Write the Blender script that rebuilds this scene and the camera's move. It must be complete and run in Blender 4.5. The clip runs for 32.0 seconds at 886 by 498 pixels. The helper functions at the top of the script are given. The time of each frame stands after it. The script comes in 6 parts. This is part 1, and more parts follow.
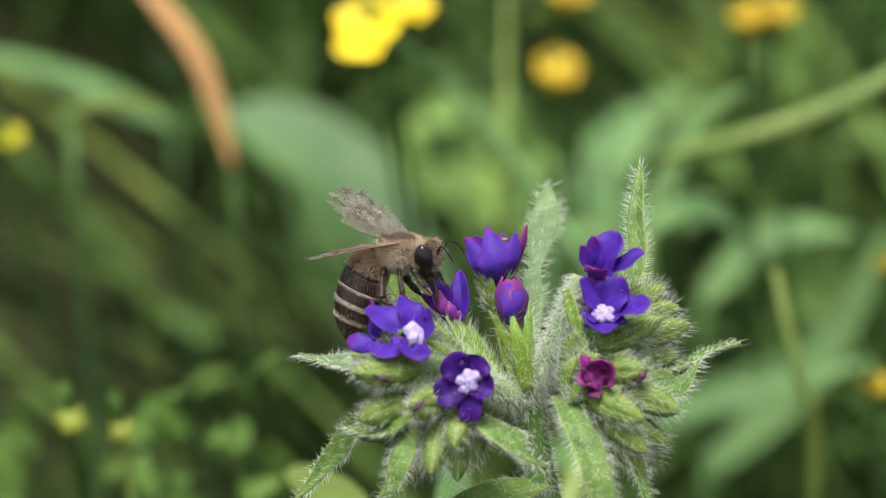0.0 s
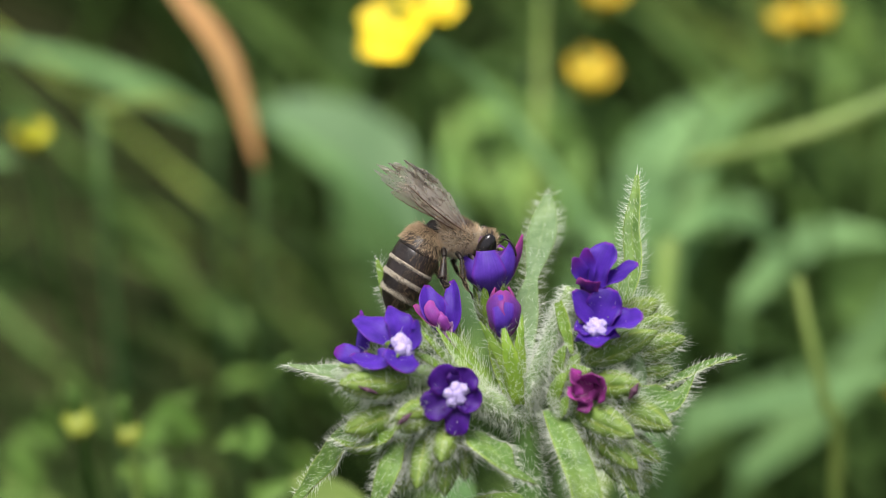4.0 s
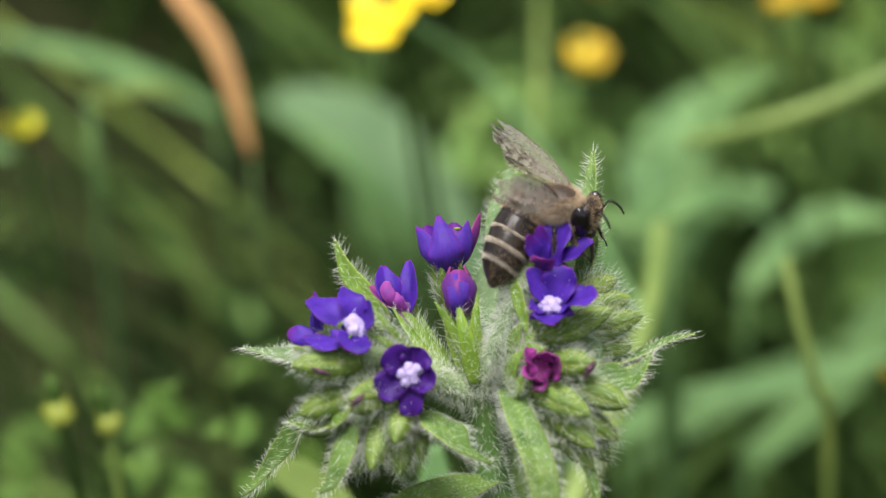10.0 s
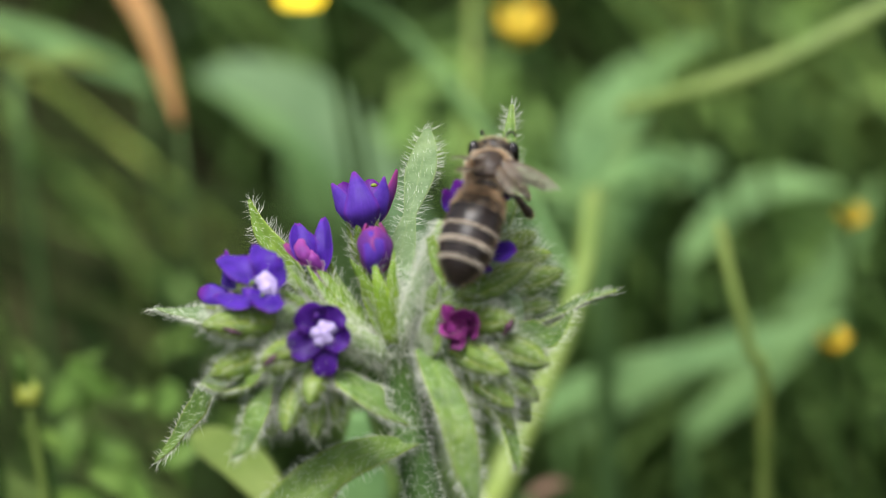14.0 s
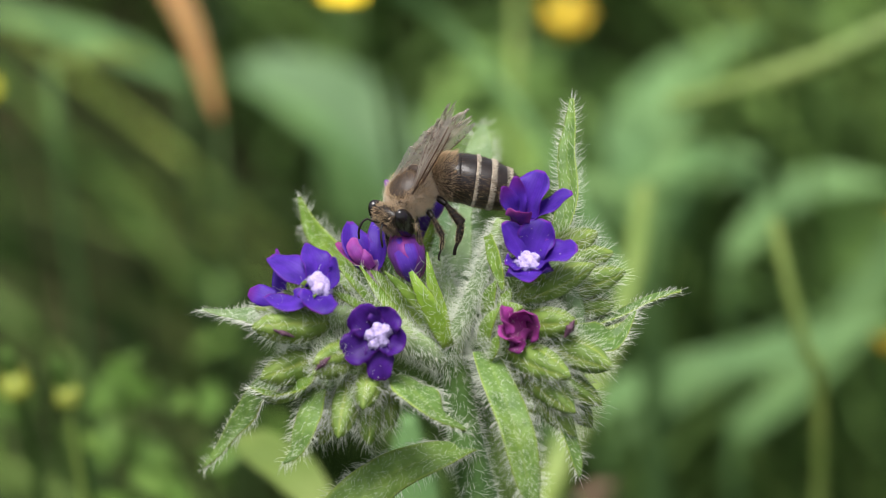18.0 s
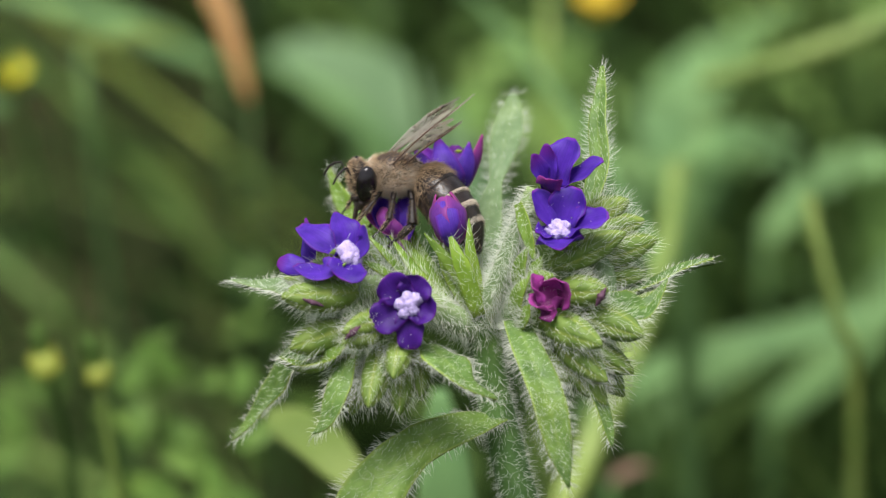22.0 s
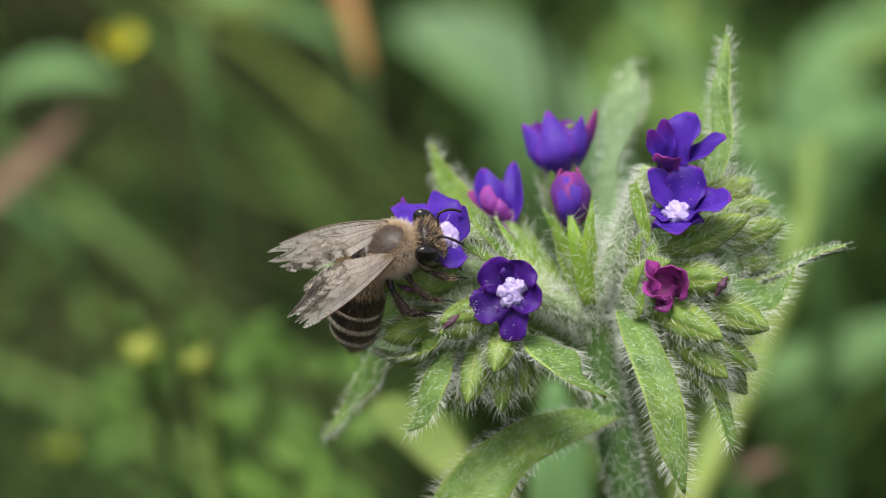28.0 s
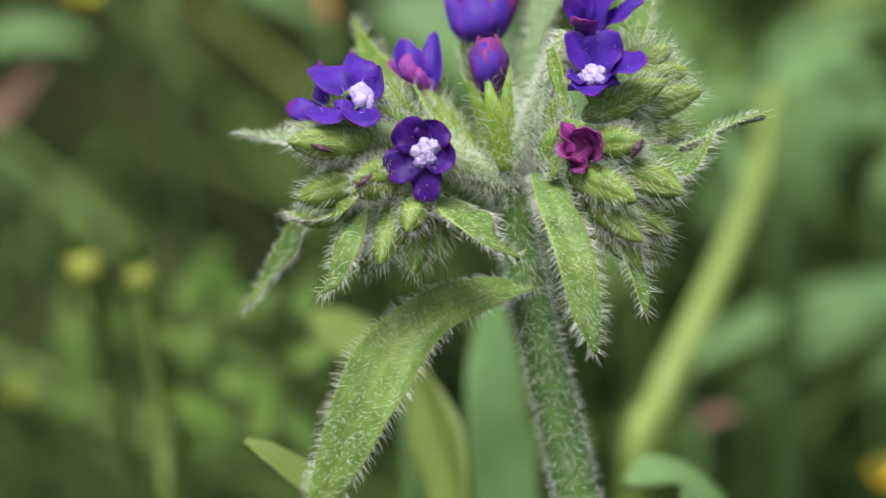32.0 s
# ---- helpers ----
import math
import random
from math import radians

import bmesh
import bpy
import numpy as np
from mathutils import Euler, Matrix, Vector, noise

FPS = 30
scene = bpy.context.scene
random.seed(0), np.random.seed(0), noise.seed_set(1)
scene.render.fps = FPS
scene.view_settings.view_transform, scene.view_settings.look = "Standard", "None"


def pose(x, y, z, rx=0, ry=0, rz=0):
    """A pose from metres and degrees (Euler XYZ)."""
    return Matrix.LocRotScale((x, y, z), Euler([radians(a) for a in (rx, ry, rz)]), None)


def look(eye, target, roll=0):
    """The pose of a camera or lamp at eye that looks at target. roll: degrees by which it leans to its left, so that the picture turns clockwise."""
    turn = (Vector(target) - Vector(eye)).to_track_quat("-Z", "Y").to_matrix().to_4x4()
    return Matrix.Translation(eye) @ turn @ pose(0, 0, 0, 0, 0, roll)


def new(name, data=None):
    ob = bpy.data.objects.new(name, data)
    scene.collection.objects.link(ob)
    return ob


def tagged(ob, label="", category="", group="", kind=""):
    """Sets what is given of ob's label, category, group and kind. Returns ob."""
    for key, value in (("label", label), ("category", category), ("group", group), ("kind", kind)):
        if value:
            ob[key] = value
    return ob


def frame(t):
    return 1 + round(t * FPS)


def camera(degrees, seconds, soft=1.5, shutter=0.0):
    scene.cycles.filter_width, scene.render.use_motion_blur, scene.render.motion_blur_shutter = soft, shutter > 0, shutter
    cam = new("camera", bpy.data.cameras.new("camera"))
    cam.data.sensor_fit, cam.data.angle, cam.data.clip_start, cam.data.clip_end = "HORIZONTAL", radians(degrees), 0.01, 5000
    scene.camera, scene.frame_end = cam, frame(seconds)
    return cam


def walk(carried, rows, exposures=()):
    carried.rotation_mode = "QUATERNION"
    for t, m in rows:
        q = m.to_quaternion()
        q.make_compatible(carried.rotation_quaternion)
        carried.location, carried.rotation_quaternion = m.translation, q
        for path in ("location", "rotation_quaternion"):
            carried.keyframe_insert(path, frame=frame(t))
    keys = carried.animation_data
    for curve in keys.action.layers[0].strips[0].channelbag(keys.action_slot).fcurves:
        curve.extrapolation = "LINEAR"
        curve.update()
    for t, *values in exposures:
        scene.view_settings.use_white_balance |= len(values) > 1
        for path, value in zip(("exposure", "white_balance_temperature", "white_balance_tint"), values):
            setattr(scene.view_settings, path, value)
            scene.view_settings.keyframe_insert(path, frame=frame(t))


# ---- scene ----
# A honey bee visits a bugloss in a meadow. Sizes are given in millimetres and turned into metres by W() and MM.
MM = 0.001
PITCH = radians(28)
HEAD = Vector((0.0, 0.0, 0.24))
AX_U, AX_V, AX_D = Vector((1, 0, 0)), Vector((0, math.sin(PITCH), math.cos(PITCH))), Vector((0, math.cos(PITCH), -math.sin(PITCH)))


def way(u, v, d):
    """A direction from the flower head's own axes: right, up, back."""
    return AX_U * u + AX_V * v + AX_D * d


def W(u, v, d):
    """A place in metres from millimetres along the flower head's own axes."""
    return HEAD + way(u, v, d) * MM


cam = camera(15, 32.0, soft=0.5, shutter=0.3)
PATH = [
    (0, (-0.01333, -0.21216, 0.36096), (-0.00284, -0.01707, 0.25981), 0.37),
    (0.5, (-0.01244, -0.21295, 0.35953), (-0.00256, -0.01790, 0.25826), 0.58),
    (1, (-0.01260, -0.21127, 0.36072), (-0.00315, -0.01678, 0.25833), 0.69),
    (1.5, (-0.01398, -0.21177, 0.35962), (-0.00380, -0.01705, 0.25772), 1.60),
    (2, (-0.00661, -0.20886, 0.36004), (0.00135, -0.01432, 0.25761), 0.24),
    (2.5, (-0.00574, -0.20682, 0.36094), (0.00230, -0.01255, 0.25800), 0.45),
    (3, (-0.00740, -0.20821, 0.36066), (0.00030, -0.01358, 0.25837), 0.58),
    (3.5, (-0.00591, -0.20820, 0.35995), (-0.00030, -0.01321, 0.25824), 0.15),
    (4, (-0.00660, -0.20805, 0.36027), (-0.00138, -0.01303, 0.25859), 0.30),
    (4.5, (-0.00545, -0.20868, 0.35917), (-0.00147, -0.01330, 0.25812), -0.00),
    (6.5, (-0.00358, -0.20664, 0.35853), (-0.00297, -0.01107, 0.25778), -0.75),
    (7, (-0.00130, -0.20431, 0.36182), (-0.00255, -0.00990, 0.25886), -1.67),
    (7.5, (-0.00406, -0.20699, 0.35984), (-0.00448, -0.01192, 0.25811), -1.06),
    (8, (-0.00402, -0.20728, 0.35802), (-0.00331, -0.01200, 0.25671), -0.72),
    (8.5, (-0.00336, -0.20666, 0.35897), (-0.00313, -0.01169, 0.25706), -0.90),
    (9, (-0.00069, -0.20675, 0.36007), (-0.00222, -0.01200, 0.25775), -1.35),
    (9.5, (-0.00065, -0.20671, 0.35911), (-0.00012, -0.01182, 0.25705), -0.72),
    (10, (0.00079, -0.20685, 0.35822), (0.00237, -0.01189, 0.25629), -0.99),
    (10.5, (0.00166, -0.20641, 0.35835), (0.00357, -0.01164, 0.25607), -1.23),
    (11, (0.00083, -0.20613, 0.35842), (0.00350, -0.01147, 0.25596), -1.14),
    (11.5, (0.00181, -0.20426, 0.35693), (0.00490, -0.00955, 0.25457), -1.03),
    (12, (0.00219, -0.20409, 0.35650), (0.00568, -0.00919, 0.25450), -0.95),
    (12.5, (0.00299, -0.20393, 0.35572), (0.00662, -0.00907, 0.25367), -0.91),
    (13, (0.00282, -0.20263, 0.35452), (0.00682, -0.00809, 0.25187), -0.96),
    (13.5, (0.00335, -0.20265, 0.35389), (0.00765, -0.00811, 0.25124), -0.90),
    (14, (0.00356, -0.20235, 0.35318), (0.00808, -0.00781, 0.25055), -1.00),
    (14.5, (0.00464, -0.19871, 0.35204), (0.00862, -0.00442, 0.24889), -1.09),
    (16.5, (0.00403, -0.19803, 0.35060), (0.00818, -0.00365, 0.24765), -1.55),
    (17, (0.00250, -0.19547, 0.34966), (0.00694, -0.00110, 0.24670), -1.36),
    (17.5, (0.00041, -0.19518, 0.34973), (0.00485, -0.00082, 0.24674), -1.00),
    (18, (0.00158, -0.19505, 0.34958), (0.00437, -0.00056, 0.24679), -1.24),
    (18.5, (0.00190, -0.19433, 0.35008), (0.00478, -0.00002, 0.24695), -1.13),
    (19, (0.00041, -0.19435, 0.34979), (0.00334, 0.00003, 0.24679), -0.74),
    (19.5, (0.00038, -0.19474, 0.34837), (0.00317, -0.00020, 0.24568), -0.81),
    (20, (0.00173, -0.19494, 0.34747), (0.00351, -0.00019, 0.24514), -1.05),
    (20.5, (0.00044, -0.19394, 0.34808), (0.00254, 0.00028, 0.24476), -0.88),
    (21, (0.00076, -0.19409, 0.34844), (0.00254, 0.00005, 0.24497), -1.00),
    (21.5, (0.00125, -0.19512, 0.34817), (0.00203, -0.00083, 0.24497), -1.43),
    (22, (0.00190, -0.19455, 0.34721), (0.00236, -0.00013, 0.24425), -1.82),
    (22.5, (0.00160, -0.19409, 0.34665), (0.00140, 0.00017, 0.24340), -1.98),
    (23, (-0.00025, -0.19349, 0.34517), (-0.00147, 0.00077, 0.24191), -2.11),
    (23.5, (-0.00074, -0.19167, 0.34488), (-0.00359, 0.00221, 0.24094), -2.58),
    (24, (-0.00274, -0.18943, 0.34435), (-0.00655, 0.00451, 0.24056), -2.39),
    (24.5, (-0.00145, -0.18559, 0.34313), (-0.00556, 0.00780, 0.23832), -2.21),
    (25, (-0.00172, -0.18023, 0.34077), (-0.00591, 0.01310, 0.23586), -1.92),
    (25.5, (-0.00000, -0.18060, 0.34065), (-0.00584, 0.01291, 0.23616), -2.40),
    (27.5, (0.00396, -0.17956, 0.33997), (-0.00505, 0.01409, 0.23596), -2.67),
    (28, (0.00443, -0.17890, 0.33919), (-0.00481, 0.01479, 0.23527), -2.64),
    (28.5, (0.00342, -0.17889, 0.33923), (-0.00581, 0.01482, 0.23534), -2.65),
    (29, (0.00363, -0.17775, 0.33844), (-0.00630, 0.01598, 0.23465), -2.72),
    (29.5, (0.00437, -0.17787, 0.33861), (-0.00685, 0.01579, 0.23482), -2.84),
    (30, (0.00750, -0.17805, 0.33702), (-0.00453, 0.01585, 0.23379), -2.62),
    (30.5, (0.00786, -0.17778, 0.33541), (-0.00256, 0.01597, 0.23171), -3.00),
    (31, (0.00698, -0.17950, 0.33244), (-0.00293, 0.01510, 0.23028), -1.98),
    (31.5, (0.00733, -0.18084, 0.33187), (-0.00270, 0.01378, 0.22978), -2.32),
    (32, (0.01052, -0.18337, 0.32759), (0.00014, 0.01218, 0.22732), -2.12),
]
walk(cam, [(t, look(eye, target, roll)) for t, eye, target, roll in PATH], [(0, 0.9, 6450, 11.5), (17, 0.88, 6430, 12), (23, 0.84, 6400, 12.5), (25, 0.76, 6400, 12.5), (28, 0.84, 6400, 12.5), (32, 0.88, 6400, 12.5)])
cam.data.dof.use_dof = True
focus = new("flower_heart")
focus.location, focus.empty_display_size = W(0, 0, 9.5), 0.002
cam.data.dof.focus_object = focus
cam.data.dof.aperture_fstop = 27.0

# ---- light: a bright, lightly overcast day ----
world = bpy.data.worlds.new("overcast_sky")
scene.world = world
world.use_nodes = True
wn = world.node_tree.nodes
sky = wn.new("ShaderNodeTexSky")
sky.sky_type, sky.sun_disc = "NISHITA", False
sky.sun_elevation, sky.sun_rotation = radians(77), radians(217)
sky.dust_density, sky.air_density = 3.0, 1.0
pale = wn.new("ShaderNodeHueSaturation")
pale.inputs["Saturation"].default_value = 0.35
world.node_tree.links.new(sky.outputs[0], pale.inputs["Color"])
world.node_tree.links.new(pale.outputs[0], wn["Background"].inputs["Color"])
wn["Background"].inputs["Strength"].default_value = 0.10
sun = new("sun", bpy.data.lights.new("sun", "SUN"))
sun.data.energy, sun.data.angle, sun.data.color = 3.0, radians(32), (1.0, 0.97, 0.92)
sun.matrix_world = look((-0.12, -0.16, 0.9), (0, 0, 0))


# ---- materials ----
def material(name):
    m = bpy.data.materials.new(name)
    m.use_nodes = True
    nt = m.node_tree
    return m, nt, nt.nodes["Principled BSDF"], nt.nodes["Material Output"]


def ramp(nt, fac, stops):
    r = nt.nodes.new("ShaderNodeValToRGB")
    els = r.color_ramp.elements
    while len(els) < len(stops):
        els.new(0.5)
    for e, (p, c) in zip(els, stops):
        e.position, e.color = p, (*c, 1)
    nt.links.new(fac, r.inputs[0])
    return r.outputs[0]


def noise_tex(nt, scale, detail=3.0, rough=0.55):
    co = nt.nodes.new("ShaderNodeTexCoord")
    n = nt.nodes.new("ShaderNodeTexNoise")
    n.inputs["Scale"].default_value, n.inputs["Detail"].default_value, n.inputs["Roughness"].default_value = scale, detail, rough
    nt.links.new(co.outputs["Object"], n.inputs["Vector"])
    return n.outputs["Fac"]


def mixed(nt, fac, a, b, how="MIX"):
    m = nt.nodes.new("ShaderNodeMix")
    m.data_type, m.blend_type = "RGBA", how
    for sock, val in ((m.inputs[0], fac), (m.inputs[6], a), (m.inputs[7], b)):
        if isinstance(val, (int, float)):
            sock.default_value = val
        elif isinstance(val, tuple):
            sock.default_value = (*val, 1)
        else:
            nt.links.new(val, sock)
    return m.outputs[2]


def bumped(nt, bsdf, height, strength, distance):
    b = nt.nodes.new("ShaderNodeBump")
    b.inputs["Strength"].default_value, b.inputs["Distance"].default_value = strength, distance
    nt.links.new(height, b.inputs["Height"])
    nt.links.new(b.outputs[0], bsdf.inputs["Normal"])


def see_through(nt, bsdf, out, colour, share):
    """Lets part of the light shine through a thin leaf or petal."""
    t = nt.nodes.new("ShaderNodeBsdfTranslucent")
    if isinstance(colour, tuple):
        t.inputs["Color"].default_value = (*colour, 1)
    else:
        nt.links.new(colour, t.inputs["Color"])
    mix = nt.nodes.new("ShaderNodeMixShader")
    mix.inputs[0].default_value = share
    nt.links.new(bsdf.outputs[0], mix.inputs[1])
    nt.links.new(t.outputs[0], mix.inputs[2])
    nt.links.new(mix.outputs[0], out.inputs[0])


def uv_axis(nt, which):
    u = nt.nodes.new("ShaderNodeUVMap")
    u.uv_map = "UVMap"
    s = nt.nodes.new("ShaderNodeSeparateXYZ")
    nt.links.new(u.outputs[0], s.inputs[0])
    return s.outputs[which]


def leaf_material(name, dark, light, rim, shine=0.5, thin=0.25, grain=900.0, random_shade_tint=False, specks=False, spec=0.35):
    m, nt, b, out = material(name)
    body = ramp(nt, noise_tex(nt, grain, 4), [(0.3, dark), (0.7, light)])
    large = ramp(nt, noise_tex(nt, grain / 7, 2), [(0.3, (0.76, 0.82, 0.8)), (0.55, (1.0, 1.0, 1.0)), (0.72, (1.28, 1.18, 1.0))])
    col = mixed(nt, 1.0, body, large, "MULTIPLY")
    edge = ramp(nt, uv_axis(nt, 1), [(0.0, (0.9, 0.9, 0.9)), (0.06, (0, 0, 0)), (0.44, (0, 0, 0)), (0.5, (0.22, 0.22, 0.22)), (0.56, (0, 0, 0)), (0.94, (0, 0, 0)), (1.0, (0.9, 0.9, 0.9))])
    col = mixed(nt, edge, col, rim)
    if specks:
        co, vo = nt.nodes.new("ShaderNodeTexCoord"), nt.nodes.new("ShaderNodeTexVoronoi")
        vo.inputs["Scale"].default_value = 5000
        nt.links.new(co.outputs["Object"], vo.inputs["Vector"])
        col = mixed(nt, ramp(nt, vo.outputs["Distance"], [(0.1, (0.7, 0.7, 0.7)), (0.24, (0, 0, 0))]), col, (0.46, 0.54, 0.36))
    if random_shade_tint:
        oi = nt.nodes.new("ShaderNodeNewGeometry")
        # random tone per blade; its near-black end paints the shade deep among dense plants
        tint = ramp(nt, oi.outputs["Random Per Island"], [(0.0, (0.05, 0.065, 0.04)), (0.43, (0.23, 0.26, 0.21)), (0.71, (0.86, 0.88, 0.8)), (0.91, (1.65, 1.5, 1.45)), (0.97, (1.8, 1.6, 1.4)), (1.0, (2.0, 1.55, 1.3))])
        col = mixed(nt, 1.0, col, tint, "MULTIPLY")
    nt.links.new(col, b.inputs["Base Color"])
    b.inputs["Roughness"].default_value = shine
    b.inputs["Specular IOR Level"].default_value = spec
    bumped(nt, b, noise_tex(nt, grain * 1.5, 5, 0.65), 0.55, 0.0002)
    see_through(nt, b, out, col, thin)
    return m


def plain(name, colour, rough=0.5, metal=0.0, grain=None, vary=0.25, bump=0.0, spec=0.5):
    m, nt, b, out = material(name)
    if grain:
        lo, hi = tuple(c * (1 - vary) for c in colour), tuple(min(1, c * (1 + vary)) for c in colour)
        nt.links.new(ramp(nt, noise_tex(nt, grain, 4), [(0.3, lo), (0.7, hi)]), b.inputs["Base Color"])
        if bump:
            bumped(nt, b, noise_tex(nt, grain * 2, 3), bump, 0.00008)
    else:
        b.inputs["Base Color"].default_value = (*colour, 1)
    b.inputs["Roughness"].default_value, b.inputs["Metallic"].default_value = rough, metal
    b.inputs["Specular IOR Level"].default_value = spec
    return m


def hair_material(name, root, tip, thin=0.35, rough=0.45, clear=0.0):
    m, nt, b, out = material(name)
    g = nt.nodes.new("ShaderNodeNewGeometry")
    nt.links.new(ramp(nt, g.outputs["Random Per Island"], [(0.0, root), (1.0, tip)]), b.inputs["Base Color"])
    b.inputs["Roughness"].default_value = rough
    see_through(nt, b, out, tip, thin)
    if clear:
        lit = out.inputs[0].links[0].from_socket
        gap, mix = nt.nodes.new("ShaderNodeBsdfTransparent"), nt.nodes.new("ShaderNodeMixShader")
        mix.inputs[0].default_value = clear
        nt.links.new(lit, mix.inputs[1])
        nt.links.new(gap.outputs[0], mix.inputs[2])
        nt.links.new(mix.outputs[0], out.inputs[0])
    return m


def petal_material(name, deep, mid, pink, pink_from, rim=0.0, edge=0.3, thin=0.42):
    """Violet petals: fine veins along the petal, pinker towards the part after pink_from."""
    m, nt, b, out = material(name)
    body = ramp(nt, noise_tex(nt, 700, 3), [(0.3, deep), (0.7, mid)])
    wave = nt.nodes.new("ShaderNodeTexNoise")
    mp, uvn = nt.nodes.new("ShaderNodeMapping"), nt.nodes.new("ShaderNodeUVMap")
    uvn.uv_map = "UVMap"
    mp.inputs["Scale"].default_value = (1.5, 16, 1)
    nt.links.new(uvn.outputs[0], mp.inputs[0])
    nt.links.new(mp.outputs[0], wave.inputs["Vector"])
    wave.inputs["Scale"].default_value = 1.0
    veins = ramp(nt, wave.outputs["Fac"], [(0.35, (0.86, 0.85, 0.9)), (0.6, (1.08, 1.05, 1.05))])
    col = mixed(nt, 1.0, body, veins, "MULTIPLY")
    col = mixed(nt, ramp(nt, uv_axis(nt, 0), [(pink_from, (0, 0, 0)), (1.0, (1, 1, 1))]), col, pink)
    if rim:
        col = mixed(nt, ramp(nt, uv_axis(nt, 1), [(0.0, (rim,) * 3), (edge, (0, 0, 0)), (1 - edge, (0, 0, 0)), (1.0, (rim,) * 3)]), col, pink)
    nt.links.new(col, b.inputs["Base Color"])
    b.inputs["Roughness"].default_value = 0.5
    b.inputs["Specular IOR Level"].default_value = 0.3
    b.inputs["Sheen Weight"].default_value = 0.06
    bumped(nt, b, wave.outputs["Fac"], 0.35, 0.0001)
    see_through(nt, b, out, col, thin)
    return m


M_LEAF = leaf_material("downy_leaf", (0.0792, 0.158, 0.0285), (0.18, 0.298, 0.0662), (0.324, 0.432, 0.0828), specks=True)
# lighter copy of downy_leaf; the bent leaf's sunlight is put into its colour
M_LEAF_SUN = leaf_material("painted_sunlit_leaf", (0.113, 0.211, 0.0322), (0.225, 0.355, 0.0782), (0.324, 0.432, 0.092), thin=0.35)
M_BUD = leaf_material("calyx_green", (0.117, 0.202, 0.0294), (0.261, 0.365, 0.0782), (0.297, 0.374, 0.0736), thin=0.3)
M_LEAF_PALE = leaf_material("pale_downy_leaf", (0.113, 0.187, 0.0662), (0.207, 0.298, 0.138), (0.27, 0.365, 0.147), thin=0.25, specks=True)
M_SEPAL = leaf_material("sepal_green", (0.117, 0.221, 0.023), (0.234, 0.365, 0.0552), (0.324, 0.422, 0.0644), thin=0.35)
M_SEPAL_BRIGHT = leaf_material("bright_sepal_green", (0.135, 0.259, 0.0184), (0.261, 0.403, 0.046), (0.342, 0.461, 0.0644), thin=0.35)
M_STEM = leaf_material("downy_stem", (0.0675, 0.149, 0.0322), (0.131, 0.24, 0.0644), (0.117, 0.211, 0.0552), thin=0.1)
M_BRANCH = leaf_material("pale_downy_branch", (0.18, 0.269, 0.106), (0.306, 0.413, 0.202), (0.288, 0.394, 0.175), thin=0.15)
M_HAIR = hair_material("plant_down", (0.74, 0.8, 0.64), (0.97, 0.98, 0.92), 0.55, clear=0.1)
M_PETAL = petal_material("violet_petal", (0.048, 0.010, 0.27), (0.11, 0.03, 0.48), (0.2, 0.02, 0.36), 0.93, 0.5, 0.07)
M_PETAL_TIP = petal_material("violet_petal_with_pink_tip", (0.048, 0.010, 0.27), (0.105, 0.028, 0.47), (0.17, 0.012, 0.27), 0.55)
M_PETAL_DEEP = petal_material("deep_violet_petal", (0.034, 0.003, 0.145), (0.078, 0.009, 0.27), (0.13, 0.012, 0.25), 0.9, 0.5, 0.08)
# paler copy of violet_petal; light shining through the cup is put into its colour
M_PETAL_LIT = petal_material("lit_pale_violet_petal", (0.085, 0.028, 0.38), (0.17, 0.065, 0.58), (0.26, 0.03, 0.42), 0.86, 0.55, 0.12, 0.5)
M_PETAL_BUD = petal_material("wine_violet_petal", (0.085, 0.012, 0.19), (0.19, 0.045, 0.34), (0.36, 0.05, 0.3), 0.6, 0.7, 0.3)
M_PETAL_PINK = petal_material("pink_violet_petal", (0.06, 0.012, 0.20), (0.13, 0.03, 0.30), (0.36, 0.05, 0.24), 0.45, 0.9)
M_PETAL_OLD = petal_material("magenta_petal", (0.2, 0.014, 0.17), (0.42, 0.055, 0.34), (0.45, 0.07, 0.34), 0.6)
M_PETAL_WINE = petal_material("dark_wine_petal", (0.08, 0.006, 0.06), (0.2, 0.022, 0.16), (0.26, 0.03, 0.2), 0.6)
M_PETAL_ROSE = petal_material("rose_petal", (0.2, 0.03, 0.28), (0.38, 0.075, 0.42), (0.46, 0.09, 0.4), 0.6, 0.6, 0.25)
M_DRY_PETAL = plain("withered_petal", (0.075, 0.026, 0.052), 0.7, grain=1500, vary=0.6, bump=0.5)
M_TUBE = plain("flower_tube", (0.22, 0.10, 0.22), 0.5, grain=900, vary=0.4)
M_FUZZ = hair_material("lilac_fuzz", (0.42, 0.34, 0.62), (0.72, 0.66, 0.85))
M_THROAT = plain("white_lilac_scales", (0.44, 0.36, 0.62), 0.7, grain=2500, vary=0.22, bump=0.6)
M_POLLEN = plain("pollen_grains", (0.85, 0.82, 0.78), 0.6)
M_FUR = hair_material("tan_fur", (0.3, 0.2, 0.105), (0.9, 0.73, 0.5), 0.35, 0.5)
M_BAND = plain("pale_band", (0.27, 0.215, 0.16), 0.6, grain=2500, vary=0.35, bump=0.4)
M_FUR_PALE = hair_material("pale_fur", (0.58, 0.5, 0.38), (0.93, 0.86, 0.73), 0.25, 0.5)
M_FUR_DARK = hair_material("dark_fur", (0.02, 0.014, 0.01), (0.07, 0.045, 0.03), 0.15, 0.5)
M_FUR_BROWN = hair_material("brown_fur", (0.06, 0.04, 0.022), (0.3, 0.2, 0.11), 0.2, 0.5)
